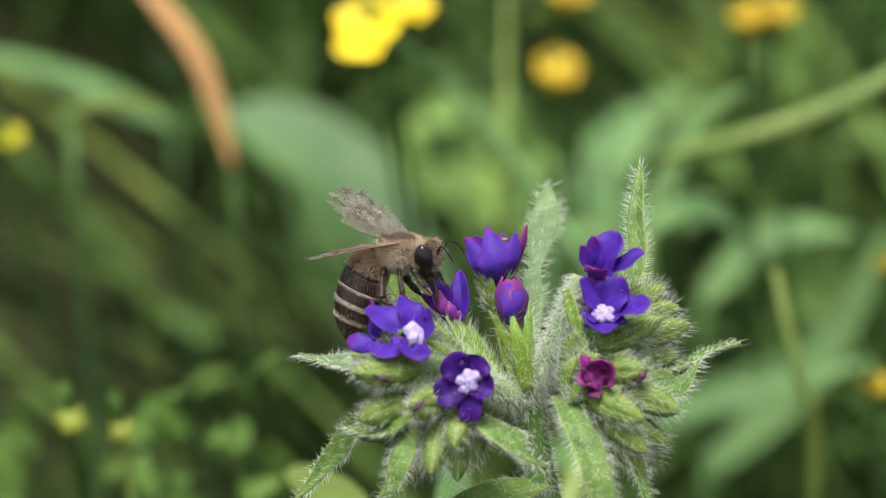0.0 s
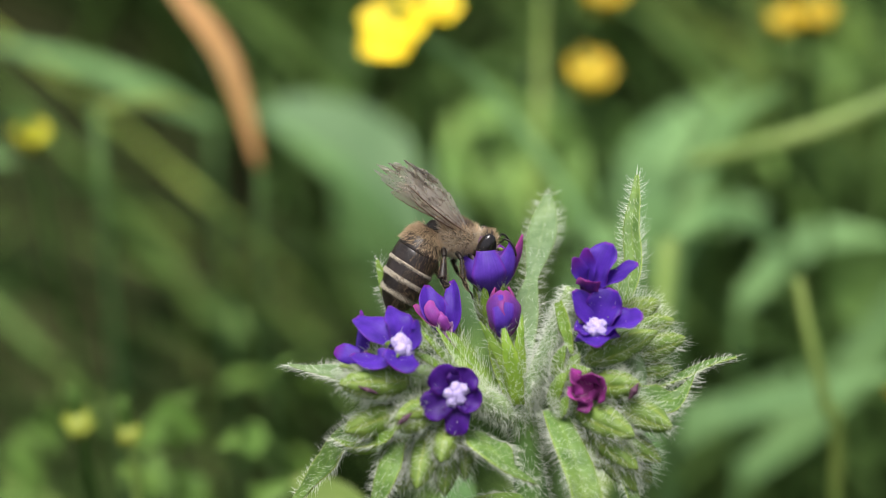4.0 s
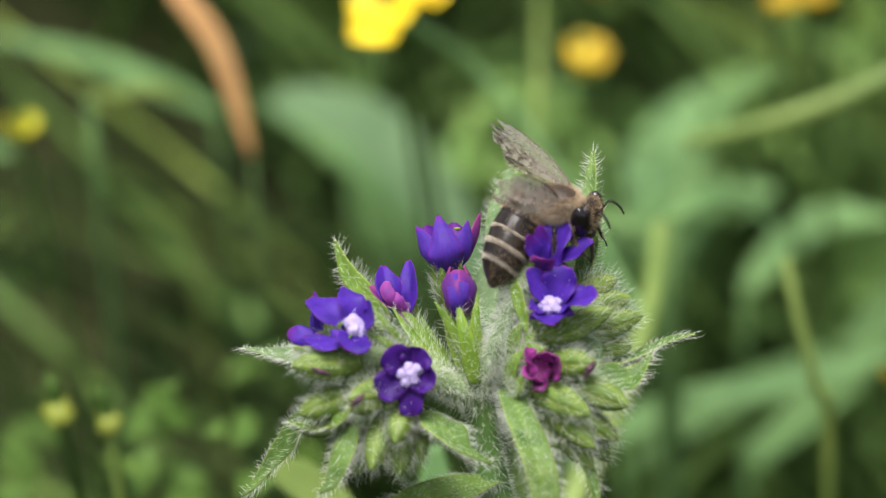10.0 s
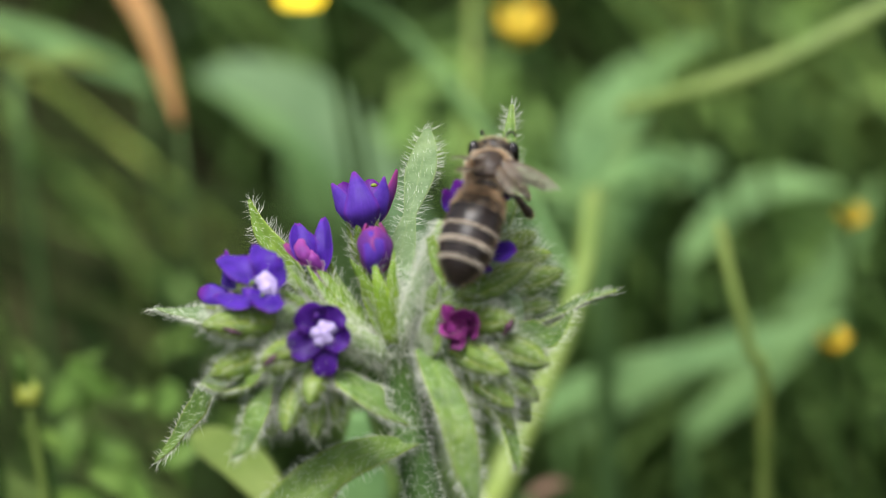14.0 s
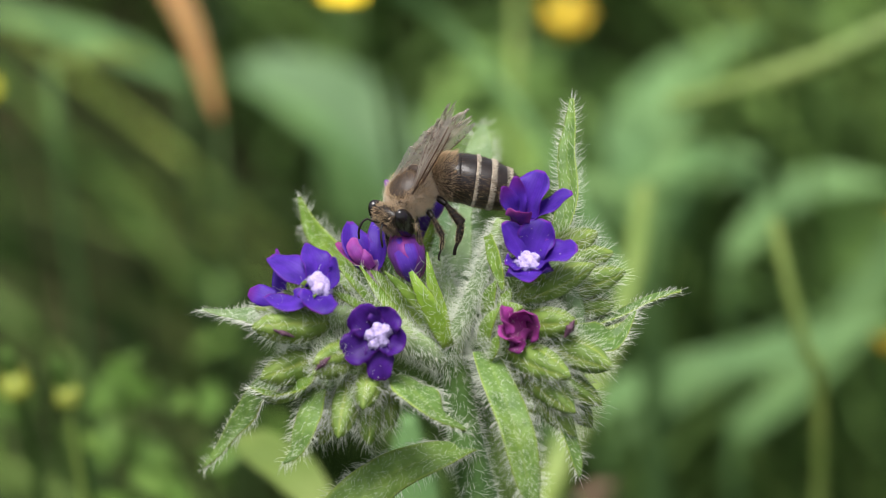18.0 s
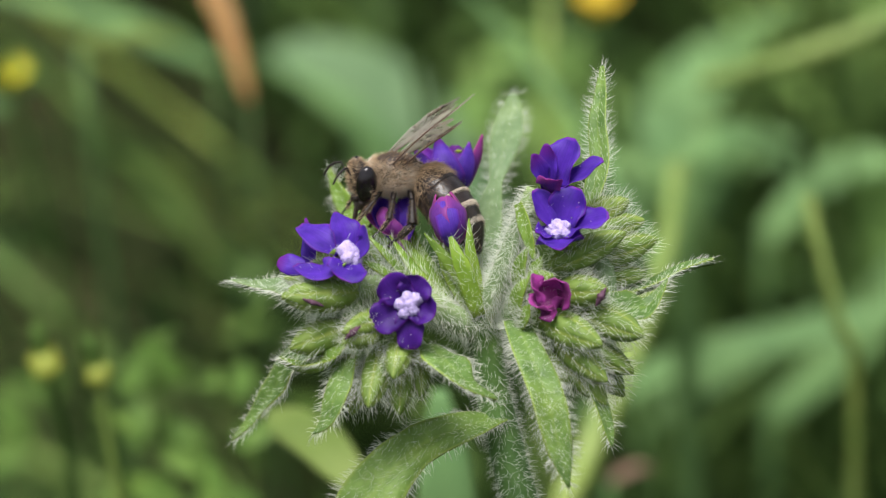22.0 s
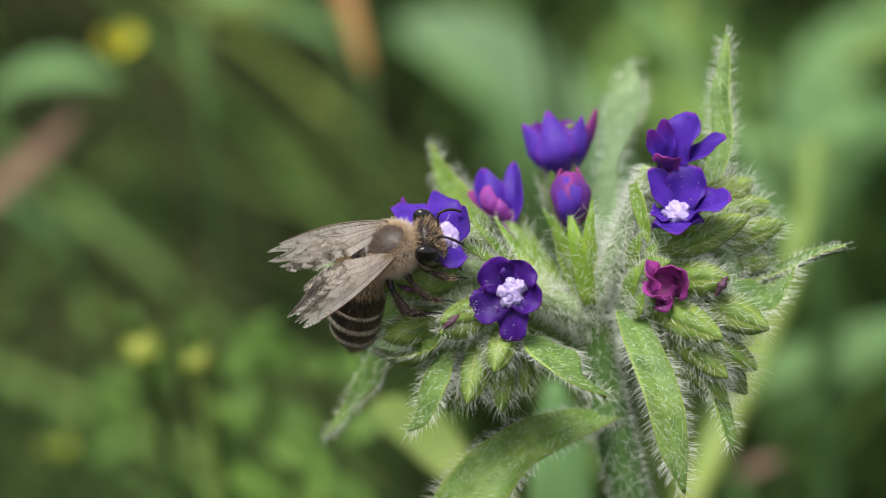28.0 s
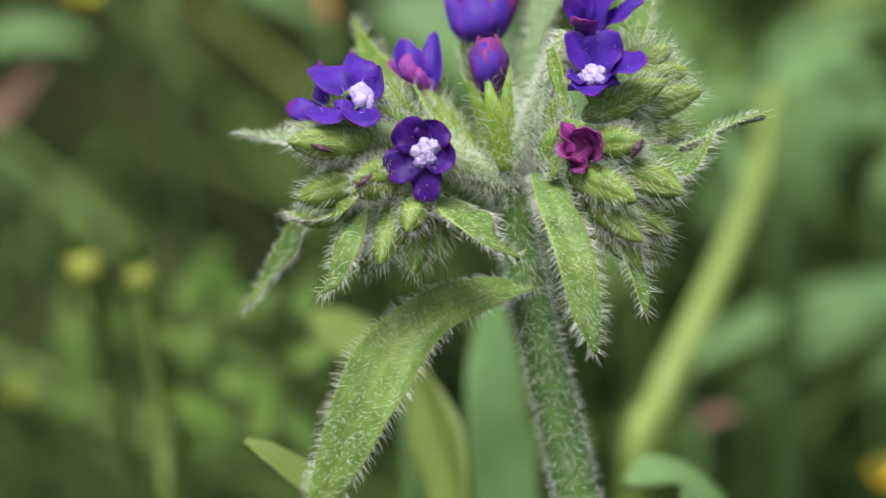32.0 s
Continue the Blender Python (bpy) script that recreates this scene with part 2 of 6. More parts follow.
M_SHELL = plain("dark_brown_chitin", (0.013, 0.009, 0.007), 0.42, grain=1800, vary=0.5, bump=0.3, spec=0.35)
M_SHELL_WARM = plain("brown_chitin", (0.034, 0.022, 0.015), 0.5, grain=1500, vary=0.5, bump=0.3)
M_PLATE = plain("abdomen_chitin", (0.014, 0.009, 0.007), 0.34, grain=1400, vary=0.6, bump=0.3, spec=0.45)
M_EYE = plain("compound_eye", (0.008, 0.006, 0.006), 0.13, grain=9000, vary=0.5, bump=0.15)
M_VEIN = plain("wing_vein", (0.09, 0.05, 0.03), 0.45)


def wing_material():
    m, nt, b, out = material("wing_membrane")
    n = noise_tex(nt, 1600, 3)
    nt.links.new(ramp(nt, n, [(0.3, (0.44, 0.41, 0.37)), (0.7, (0.7, 0.66, 0.61))]), b.inputs["Base Color"])
    b.inputs["Roughness"].default_value = 0.3
    bumped(nt, b, n, 0.15, 0.0001)
    through_light = nt.nodes.new("ShaderNodeBsdfTranslucent")
    through_light.inputs["Color"].default_value = (0.78, 0.73, 0.66, 1)
    body = nt.nodes.new("ShaderNodeMixShader")
    body.inputs[0].default_value = 0.62
    nt.links.new(b.outputs[0], body.inputs[1])
    nt.links.new(through_light.outputs[0], body.inputs[2])
    clear = nt.nodes.new("ShaderNodeBsdfTransparent")
    clear.inputs["Color"].default_value = (0.95, 0.92, 0.88, 1)
    mix = nt.nodes.new("ShaderNodeMixShader")
    mix.inputs[0].default_value = 0.68
    nt.links.new(body.outputs[0], mix.inputs[1])
    nt.links.new(clear.outputs[0], mix.inputs[2])
    nt.links.new(mix.outputs[0], out.inputs[0])
    return m


M_WING = wing_material()
M_GRASS = leaf_material("grass_blade", (0.094, 0.182, 0.044), (0.245, 0.405, 0.122), (0.235, 0.385, 0.115), thin=0.35, grain=120, random_shade_tint=True, spec=0.1)
M_PALEGRASS = leaf_material("pale_grass_blade", (0.12, 0.225, 0.06), (0.225, 0.36, 0.12), (0.22, 0.35, 0.11), thin=0.3, grain=120, random_shade_tint=True, spec=0.1)
M_HERB = leaf_material("herb_leaf", (0.085, 0.165, 0.03), (0.15, 0.25, 0.055), (0.15, 0.24, 0.055), thin=0.3, grain=160, spec=0.1)
M_BROAD = leaf_material("broad_meadow_leaf", (0.115, 0.225, 0.08), (0.215, 0.365, 0.132), (0.21, 0.35, 0.12), thin=0.3, grain=90, spec=0.1)
M_BLUELEAF = leaf_material("pale_blue_green_leaf", (0.14, 0.235, 0.11), (0.215, 0.325, 0.16), (0.21, 0.32, 0.145), thin=0.3, grain=90, spec=0.1)
M_DULL = leaf_material("dull_meadow_leaf", (0.09, 0.175, 0.055), (0.165, 0.28, 0.095), (0.16, 0.27, 0.085), thin=0.3, grain=90, spec=0.1)
M_LIME = leaf_material("lime_leaf", (0.13, 0.2, 0.035), (0.205, 0.275, 0.06), (0.22, 0.28, 0.08), thin=0.35, grain=160)
M_STRAW = leaf_material("dry_orange_blade", (0.5, 0.27, 0.095), (0.7, 0.42, 0.18), (0.64, 0.37, 0.15), thin=0.25, grain=140)
M_STALK = leaf_material("meadow_stalk", (0.15, 0.23, 0.047), (0.235, 0.315, 0.08), (0.23, 0.31, 0.075), thin=0.15, grain=140)
M_YELLOW = plain("yellow_petal", (0.78, 0.58, 0.012), 0.55, grain=200, vary=0.25)
M_LIMEYEL = plain("lime_yellow_petal", (0.23, 0.265, 0.03), 0.55, grain=200, vary=0.3)
M_LEMON = plain("lemon_petal", (0.42, 0.4, 0.018), 0.55, grain=200, vary=0.3)
M_AMBER = plain("amber_petal", (0.5, 0.34, 0.012), 0.55, grain=200, vary=0.3)
M_ORANGE = plain("orange_centre", (0.44, 0.32, 0.012), 0.6, grain=300, vary=0.3)
M_DRYLEAF = plain("dead_leaf", (0.13, 0.075, 0.045), 0.8, grain=150, vary=0.5)


def soil_material():
    m, nt, b, out = material("dark_soil")
    a = ramp(nt, noise_tex(nt, 45, 6), [(0.3, (0.010, 0.013, 0.005)), (0.7, (0.034, 0.037, 0.017))])
    c = ramp(nt, noise_tex(nt, 9, 3), [(0.4, (0.75, 0.9, 0.6)), (0.7, (1.2, 1.0, 0.9))])
    nt.links.new(mixed(nt, 1.0, a, c, "MULTIPLY"), b.inputs["Base Color"])
    b.inputs["Roughness"].default_value = 0.95
    b.inputs["Specular IOR Level"].default_value = 0.08
    bumped(nt, b, noise_tex(nt, 90, 5), 0.8, 0.004)
    return m


M_SOIL = soil_material()


# ---- building blocks ----
def origin_of(ob):
    return Vector(ob["base"]) if ob is not None and "base" in ob else Vector((0, 0, 0))


def link_mesh(name, verts, faces, mat, parent=None, label="", smooth=True, uvs=None, local=False):
    """One mesh object from arrays. Places in metres: in the world, or (local) in its thing's own space."""
    me = bpy.data.meshes.new(name)
    v = np.asarray(verts, float)
    top = parent
    while top is not None and top.parent is not None:
        top = top.parent
    if not local and top is not None:
        v = v - np.array(origin_of(top))
    me.from_pydata(v.tolist(), [], [tuple(f) for f in faces])
    if smooth:
        me.polygons.foreach_set("use_smooth", np.ones(len(me.polygons), bool))
    if uvs is not None:
        layer = me.uv_layers.new(name="UVMap")
        idx = np.empty(len(me.loops), np.int32)
        me.loops.foreach_get("vertex_index", idx)
        layer.data.foreach_set("uv", np.asarray(uvs, float)[idx].ravel())
    me.materials.append(mat)
    me.update()
    ob = new(name, me)
    if parent is not None:
        ob.parent = parent
    if label:
        ob["label"] = label
    return ob


def thing(name, base, label, category, group="", kind=""):
    ob = new(name)
    ob.empty_display_size = 0.005
    ob.location = base
    ob["base"] = tuple(base)
    return tagged(ob, label, category, group, kind)


def spline(points, n):
    """A smooth line through points (Catmull-Rom), n samples."""
    p = np.array([tuple(q) for q in points], float)
    p = np.vstack([2 * p[0] - p[1], p, 2 * p[-1] - p[-2]])
    out = []
    for s in np.linspace(0, len(p) - 3 - 1e-9, n):
        k, f = int(s), s - int(s)
        a, b, c, d = p[k : k + 4]
        out.append(0.5 * (2 * b + (c - a) * f + (2 * a - 5 * b + 4 * c - d) * f * f + (3 * b - a - 3 * c + d) * f**3))
    return np.array(out)


def unit(v):
    v = np.asarray(v, float)
    return v / (np.linalg.norm(v, axis=-1, keepdims=True) + 1e-15)


def frames_along(c, up):
    """Tangent, side and normal along a line, the normal near up."""
    t = unit(np.gradient(c, axis=0))
    s = unit(np.cross(t, np.asarray(up, float)))
    return t, s, unit(np.cross(s, t))


def grid_faces(rows, cols, closed=False, start=0):
    f = []
    for i in range(rows - 1):
        for j in range(cols if closed else cols - 1):
            k = (j + 1) % cols
            f.append((start + i * cols + j, start + i * cols + k, start + (i + 1) * cols + k, start + (i + 1) * cols + j))
    return f


def tube(points, radii, sides=10, samples=24, lump=0.0, rng=None):
    """A round stalk along a line, radii in metres from start to end, with closed ends."""
    c = spline(points, samples)
    r = np.interp(np.linspace(0, 1, samples), np.linspace(0, 1, len(radii)), radii)
    t, s, n = frames_along(c, (0.13, -0.9, 0.31))
    a = np.linspace(0, 2 * np.pi, sides, endpoint=False)
    wob = 1 + (rng.normal(0, lump, (samples, sides)) if rng is not None else 0)
    v = c[:, None] + (r[:, None] * wob)[..., None] * (np.cos(a)[None, :, None] * s[:, None] + np.sin(a)[None, :, None] * n[:, None])
    uv = np.stack(np.meshgrid(np.linspace(0, 1, samples), 0.12 + 0.3 * np.linspace(0, 1, sides), indexing="ij"), -1)
    f = [tuple(reversed(q)) for q in grid_faces(samples, sides, True)]
    f += [tuple(range(sides)), tuple((samples - 1) * sides + j for j in range(sides - 1, -1, -1))]
    return v.reshape(-1, 3), f, uv.reshape(-1, 2)


def blade(points, widths, up, fold=0.2, curl=0.0, wave=0.0, thick=0.00025, rows=22, cols=9, seed=0):
    """A leaf with thickness: midrib line, half widths along it, fold along the midrib, curled edges, wavy margin."""
    rng = np.random.default_rng(seed)
    c = spline(points, rows)
    w = np.interp(np.linspace(0, 1, rows), np.linspace(0, 1, len(widths)), widths)
    w = np.maximum(w, 0.00004)
    t, s, n = frames_along(c, up)
    x = np.linspace(-1, 1, cols)
    ph = rng.uniform(0, 6.28, 2)
    q = np.linspace(0, 1, rows)
    ripple = wave * (np.sin(9 * q + ph[0])[:, None] * (x > 0) + np.sin(8 * q + ph[1])[:, None] * (x < 0)) * np.abs(x) ** 2
    lift = fold * np.abs(x)[None] - curl * (x**2)[None] + ripple
    top = c[:, None] + s[:, None] * (x[None, :, None] * w[:, None, None]) + n[:, None] * (lift * w[:, None])[..., None]
    rib = 0.6 * np.exp(-((x / 0.16) ** 2))[None, :, None] * thick * n[:, None]
    bot = top - n[:, None] * thick * (1 - 0.6 * x**4)[None, :, None] - rib
    v = np.concatenate([top.reshape(-1, 3), bot.reshape(-1, 3)])
    m = rows * cols
    f = grid_faces(rows, cols)
    f += [(a, d, c2, b) for a, b, c2, d in grid_faces(rows, cols, start=m)]
    for i in range(rows - 1):
        a, b = i * cols, (i + 1) * cols
        f += [(a, b, m + b, m + a), (a + cols - 1, m + a + cols - 1, m + b + cols - 1, b + cols - 1)]
    for j in range(cols - 1):
        e = (rows - 1) * cols
        f += [(j, m + j, m + j + 1, j + 1), (e + j, e + j + 1, m + e + j + 1, m + e + j)]
    uv = np.stack(np.meshgrid(q, (x + 1) / 2, indexing="ij"), -1).reshape(-1, 2)
    return v, f, np.concatenate([uv, uv])


def revolve(profile, base, axis, sides=16, samples=18, ridges=0, depth=0.0, twist=0.0, side=None):
    """A closed body of revolution: profile rows (along, radius) in metres, with optional lengthwise grooves."""
    axis = unit(axis)
    ref = np.array([0.3, 0.1, 0.95]) if side is None else np.asarray(side, float)
    s = unit(np.cross(axis, ref))
    n = np.cross(s, axis)
    p = np.array(profile, float)
    k = np.linspace(0, len(p) - 1, samples)
    h, r = np.interp(k, range(len(p)), p[:, 0]), np.interp(k, range(len(p)), p[:, 1])
    if len(p) > 3:
        sm = spline(np.c_[p, np.zeros(len(p))], samples)
        h, r = sm[:, 0], np.maximum(sm[:, 1], 0)
    a = np.linspace(0, 2 * np.pi, sides, endpoint=False)
    groove = 1 - depth * (np.abs(np.cos(ridges * a / 2)) ** 8 if ridges else 0 * a)
    v = np.asarray(base)[None, None] + h[:, None, None] * axis + (r[:, None] * groove[None])[..., None] * (np.cos(a + 0)[None, :, None] * s + np.sin(a)[None, :, None] * n)
    f = [tuple(reversed(q)) for q in grid_faces(samples, sides, True)]
    f += [tuple(range(sides)), tuple((samples - 1) * sides + j for j in range(sides - 1, -1, -1))]
    ridge_uv = 0.1 * (1 - np.abs(np.cos(ridges * a / 2)) ** 8) + 0.0 if ridges else 0.3 + 0 * a
    uv = np.stack(np.broadcast_arrays(np.linspace(0, 1, samples)[:, None], ridge_uv[None]), -1)
    return v.reshape(-1, 3), f, uv.reshape(-1, 2)


def ellipsoid(centre, radii, rows=12, cols=18, turn=None):
    th = np.linspace(0, np.pi, rows)
    ph = np.linspace(0, 2 * np.pi, cols, endpoint=False)
    v = np.stack([np.outer(np.sin(th), np.cos(ph)), np.outer(np.sin(th), np.sin(ph)), np.outer(np.cos(th), np.ones(cols))], -1).reshape(-1, 3) * radii
    if turn is not None:
        v = v @ np.array(turn.to_3x3()).T
    return v + np.asarray(centre), [tuple(reversed(q)) for q in grid_faces(rows, cols, True)]


def join(pieces):
    vs, fs, k = [], [], 0
    for p in pieces:
        vs.append(np.asarray(p[0]))
        fs += [tuple(i + k for i in f) for f in p[1]]
        k += len(p[0])
    return np.concatenate(vs), fs


def hairs(verts, faces, count, length, width, rng, lean=None, lean_by=0.5, droop=0.25, keep=None, spread=0.35):
    """Fine bent hairs standing on a surface, each a tapered three-sided spike in two pieces."""
    v = np.asarray(verts, float)
    tri = np.array([(f[0], f[k], f[k + 1]) for f in faces if len(f) < 9 for k in range(1, len(f) - 1)])
    a, b, c = v[tri[:, 0]], v[tri[:, 1]], v[tri[:, 2]]
    cr = np.cross(b - a, c - a)
    area = np.linalg.norm(cr, axis=1) + 1e-18
    pick = rng.choice(len(tri), count, p=area / area.sum())
    r1, r2 = np.sqrt(rng.random(count))[:, None], rng.random(count)[:, None]
    root = a[pick] * (1 - r1) + b[pick] * r1 * (1 - r2) + c[pick] * r1 * r2
    nrm = cr[pick] / area[pick, None]
    if keep is not None:
        ok = keep(root, nrm)
        root, nrm = root[ok], nrm[ok]
    n = len(root)
    d = nrm + rng.normal(0, spread, (n, 3))
    if lean is not None:
        d = d + lean_by * unit(lean)
    d = unit(d)
    ln = length * rng.uniform(0.45, 1.1, n)[:, None]
    side = unit(np.cross(d, rng.normal(0, 1, (n, 3))))
    up2 = np.cross(d, side)
    bend = rng.normal(0, droop, (n, 3)) + (0 if lean is None else 0.35 * unit(lean))
    tip_d = unit(d + bend)
    mid = root + d * ln * 0.55
    tip = mid + tip_d * ln * 0.45
    w = width * rng.uniform(0.7, 1.2, n)[:, None]
    ring = [np.cos(q) * side + np.sin(q) * up2 for q in (0, 2.094, 4.189)]
    pts = np.stack([root - d * width * 0.5 + w * ring[0], root - d * width * 0.5 + w * ring[1], root - d * width * 0.5 + w * ring[2], mid + 0.7 * w * ring[0], mid + 0.7 * w * ring[1], mid + 0.7 * w * ring[2], tip], 1)
    k = (np.arange(n) * 7)[:, None]
    quads = np.concatenate([k + q for q in ([0, 1, 4, 3], [1, 2, 5, 4], [2, 0, 3, 5])])
    tris = np.concatenate([k + q for q in ([3, 4, 6], [4, 5, 6], [5, 3, 6])])
    return pts.reshape(-1, 3), quads, tris


def hair_part(name, got, mat, parent, label="", local=False):
    pts, quads, tris = got
    me = bpy.data.meshes.new(name)
    v = pts
    top = parent
    while top.parent is not None:
        top = top.parent
    if not local:
        v = v - np.array(origin_of(top))
    nq, ntr = len(quads), len(tris)
    me.vertices.add(len(v))
    me.vertices.foreach_set("co", v.ravel())
    me.loops.add(nq * 4 + ntr * 3)
    me.loops.foreach_set("vertex_index", np.concatenate([quads.ravel(), tris.ravel()]).astype(np.int32))
    me.polygons.add(nq + ntr)
    me.polygons.foreach_set("loop_start", np.concatenate([np.arange(nq) * 4, nq * 4 + np.arange(ntr) * 3]).astype(np.int32))
    me.polygons.foreach_set("use_smooth", np.ones(nq + ntr, bool))
    me.update(calc_edges=True)
    me.materials.append(mat)
    ob = new(name, me)
    ob.parent = parent
    ob["kind"] = "stuff"
    if label:
        ob["label"] = label
    return ob


# ---- the bugloss plant ----
PLANT_BASE = Vector((0.018, 0.006, 0.0))
plant = thing("flowering_plant", PLANT_BASE, "downy green bugloss plant with violet flowers rooted in soil", "flower")
prng = np.random.default_rng(11)


def uvd(p):
    return np.array(W(*p))


def leaf(points, widths, up, fold=0.25, curl=0.0, wave=0.06, mat=None, hair=900, hair_len=0.85, rim_hair=220, thick=0.28, name="leaf", label="", rows=24, owner=None):
    """A downy leaf of the flower head: midrib places and half widths in mm, up in the head's axes."""
    owner = plant if owner is None else owner
    mat = mat or M_LEAF
    v, f, uv = blade([uvd(p) for p in points], [w * MM for w in widths], way(*up), fold, curl, wave, thick * MM, rows=rows, cols=11, seed=len(bpy.data.objects))
    ob = link_mesh(name, v, f, mat, owner, label, uvs=uv)
    lean = uvd(points[-1]) - uvd(points[0])
    got = hairs(v, f, int(hair * 0.5), hair_len * 0.5 * MM, 0.0115 * MM, prng, lean, 0.9, droop=0.3)
    rim = [q for q in f[-(2 * (rows - 1) + 20):]]
    rimmed = hairs(v, rim, int(rim_hair * 0.62), hair_len * 1.3 * MM, 0.0165 * MM, prng, lean, 0.4, spread=0.24, droop=0.25)
    k = len(got[0])
    hair_part("leaf_hairs", (np.concatenate([got[0], rimmed[0]]), np.concatenate([got[1], rimmed[1] + k]), np.concatenate([got[2], rimmed[2] + k])), M_HAIR, ob, "fine whitish hairs")
    return ob


def across(ax):
    """Two directions across an axis: the first near the head's right, the second a quarter turn on."""
    s = unit(np.array(AX_U) - np.dot(np.array(AX_U), ax) * ax)
    return s, np.cross(ax, s)


ROUND = (0.74, 0.8, 0.88, 0.95, 1.0, 1.0, 0.97, 0.88, 0.68, 0.26)


def petal(parent, centre, axis, spin, r0, length, half, rise, hook, mat, cup=0.25, seed=0, name="petal", shape=ROUND):
    """One petal: rise is its slope above the flat, hook the change of slope to its tip, in degrees."""
    ax = unit(axis)
    s, n = across(ax)
    rad = math.cos(spin) * s + math.sin(spin) * n
    pts, at = [], np.asarray(centre) + rad * r0 * MM
    for k in range(6):
        pts.append(at)
        b = radians(rise + hook * (k / 5 - 0.3))
        at = at + (rad * math.cos(b) + ax * math.sin(b)) * length / 5 * MM
    rng = np.random.default_rng(seed * 31 + int(length * 10))
    uneven = 1 + 0.045 * rng.normal(size=len(shape))
    v, f, uv = blade(pts, [half * w * k * MM for w, k in zip(shape, uneven)], ax + 0.22 * rng.normal() * (math.cos(spin) * n - math.sin(spin) * s), cup * rng.uniform(0.5, 1.3), -0.12, 0.24, 0.07 * MM, rows=16, cols=9, seed=seed)
    return link_mesh(name, v, f, mat, parent, uvs=uv), (v, f)


def free_petal(parent, points, widths, up, mat, fold=0.0, curl=0.3, wave=0.12, seed=0, name="petal", thick=0.07):
    """One petal or sepal along its own line: places and half widths in mm, its face towards up in the head's axes."""
    v, f, uv = blade([uvd(p) for p in points], [w * MM for w in widths], way(*up), fold, curl, wave, thick * MM, rows=18, cols=11, seed=seed)
    link_mesh(name, v, f, mat, parent, uvs=uv)
    return v, f


def free_sepal(parent, points, widths, up, mat, hair=160, seed=0):
    v, f = free_petal(parent, points, widths, up, mat, 0.1, 0.3, 0.05, seed, "sepal", 0.16)
    hair_part("sepal_hairs", hairs(v, f, int(hair * 1.1), 1.0 * MM, 0.014 * MM, prng, uvd(points[-1]) - uvd(points[0]), 0.6, droop=0.28), M_HAIR, parent, "fine whitish hairs")


def sepal_ring(parent, base, axis, length, half, spread, count=5, mat=None, hair=130, bulge=14):
    ax = unit(axis)
    s, n = across(ax)
    hair_sets = []
    for k in range(count):
        a = 2 * math.pi * (k + 0.35) / count + prng.uniform(-0.12, 0.12)
        rad = math.cos(a) * s + math.sin(a) * n
        pts, at = [], np.asarray(base) + rad * 0.25 * MM
        ln = length * prng.uniform(0.9, 1.08)
        for j in range(5):
            pts.append(at)
            b = radians(90 - spread - bulge * (1 - j / 1.6))
            at = at + (rad * math.cos(b) + ax * math.sin(b)) * ln / 4 * MM
        v, f, uv = blade(pts, [half * w * MM for w in (0.65, 0.95, 1.0, 0.92, 0.7, 0.38, 0.03)], -rad, 0.15, -0.35, 0.04, 0.14 * MM, rows=14, cols=7, seed=k)
        link_mesh("sepal", v, f, mat or M_SEPAL, parent, uvs=uv)
        hair_sets.append(hairs(v, f, int(hair * 0.8), 1.0 * MM, 0.014 * MM, prng, ax, 0.7, droop=0.28))
    k, ps, qs, ts = 0, [], [], []
    for p, q, t in hair_sets:
        ps.append(p), qs.append(q + k), ts.append(t + k)
        k += len(p)
    hair_part("sepal_hairs", (np.concatenate(ps), np.concatenate(qs), np.concatenate(ts)), M_HAIR, parent, "fine whitish hairs")


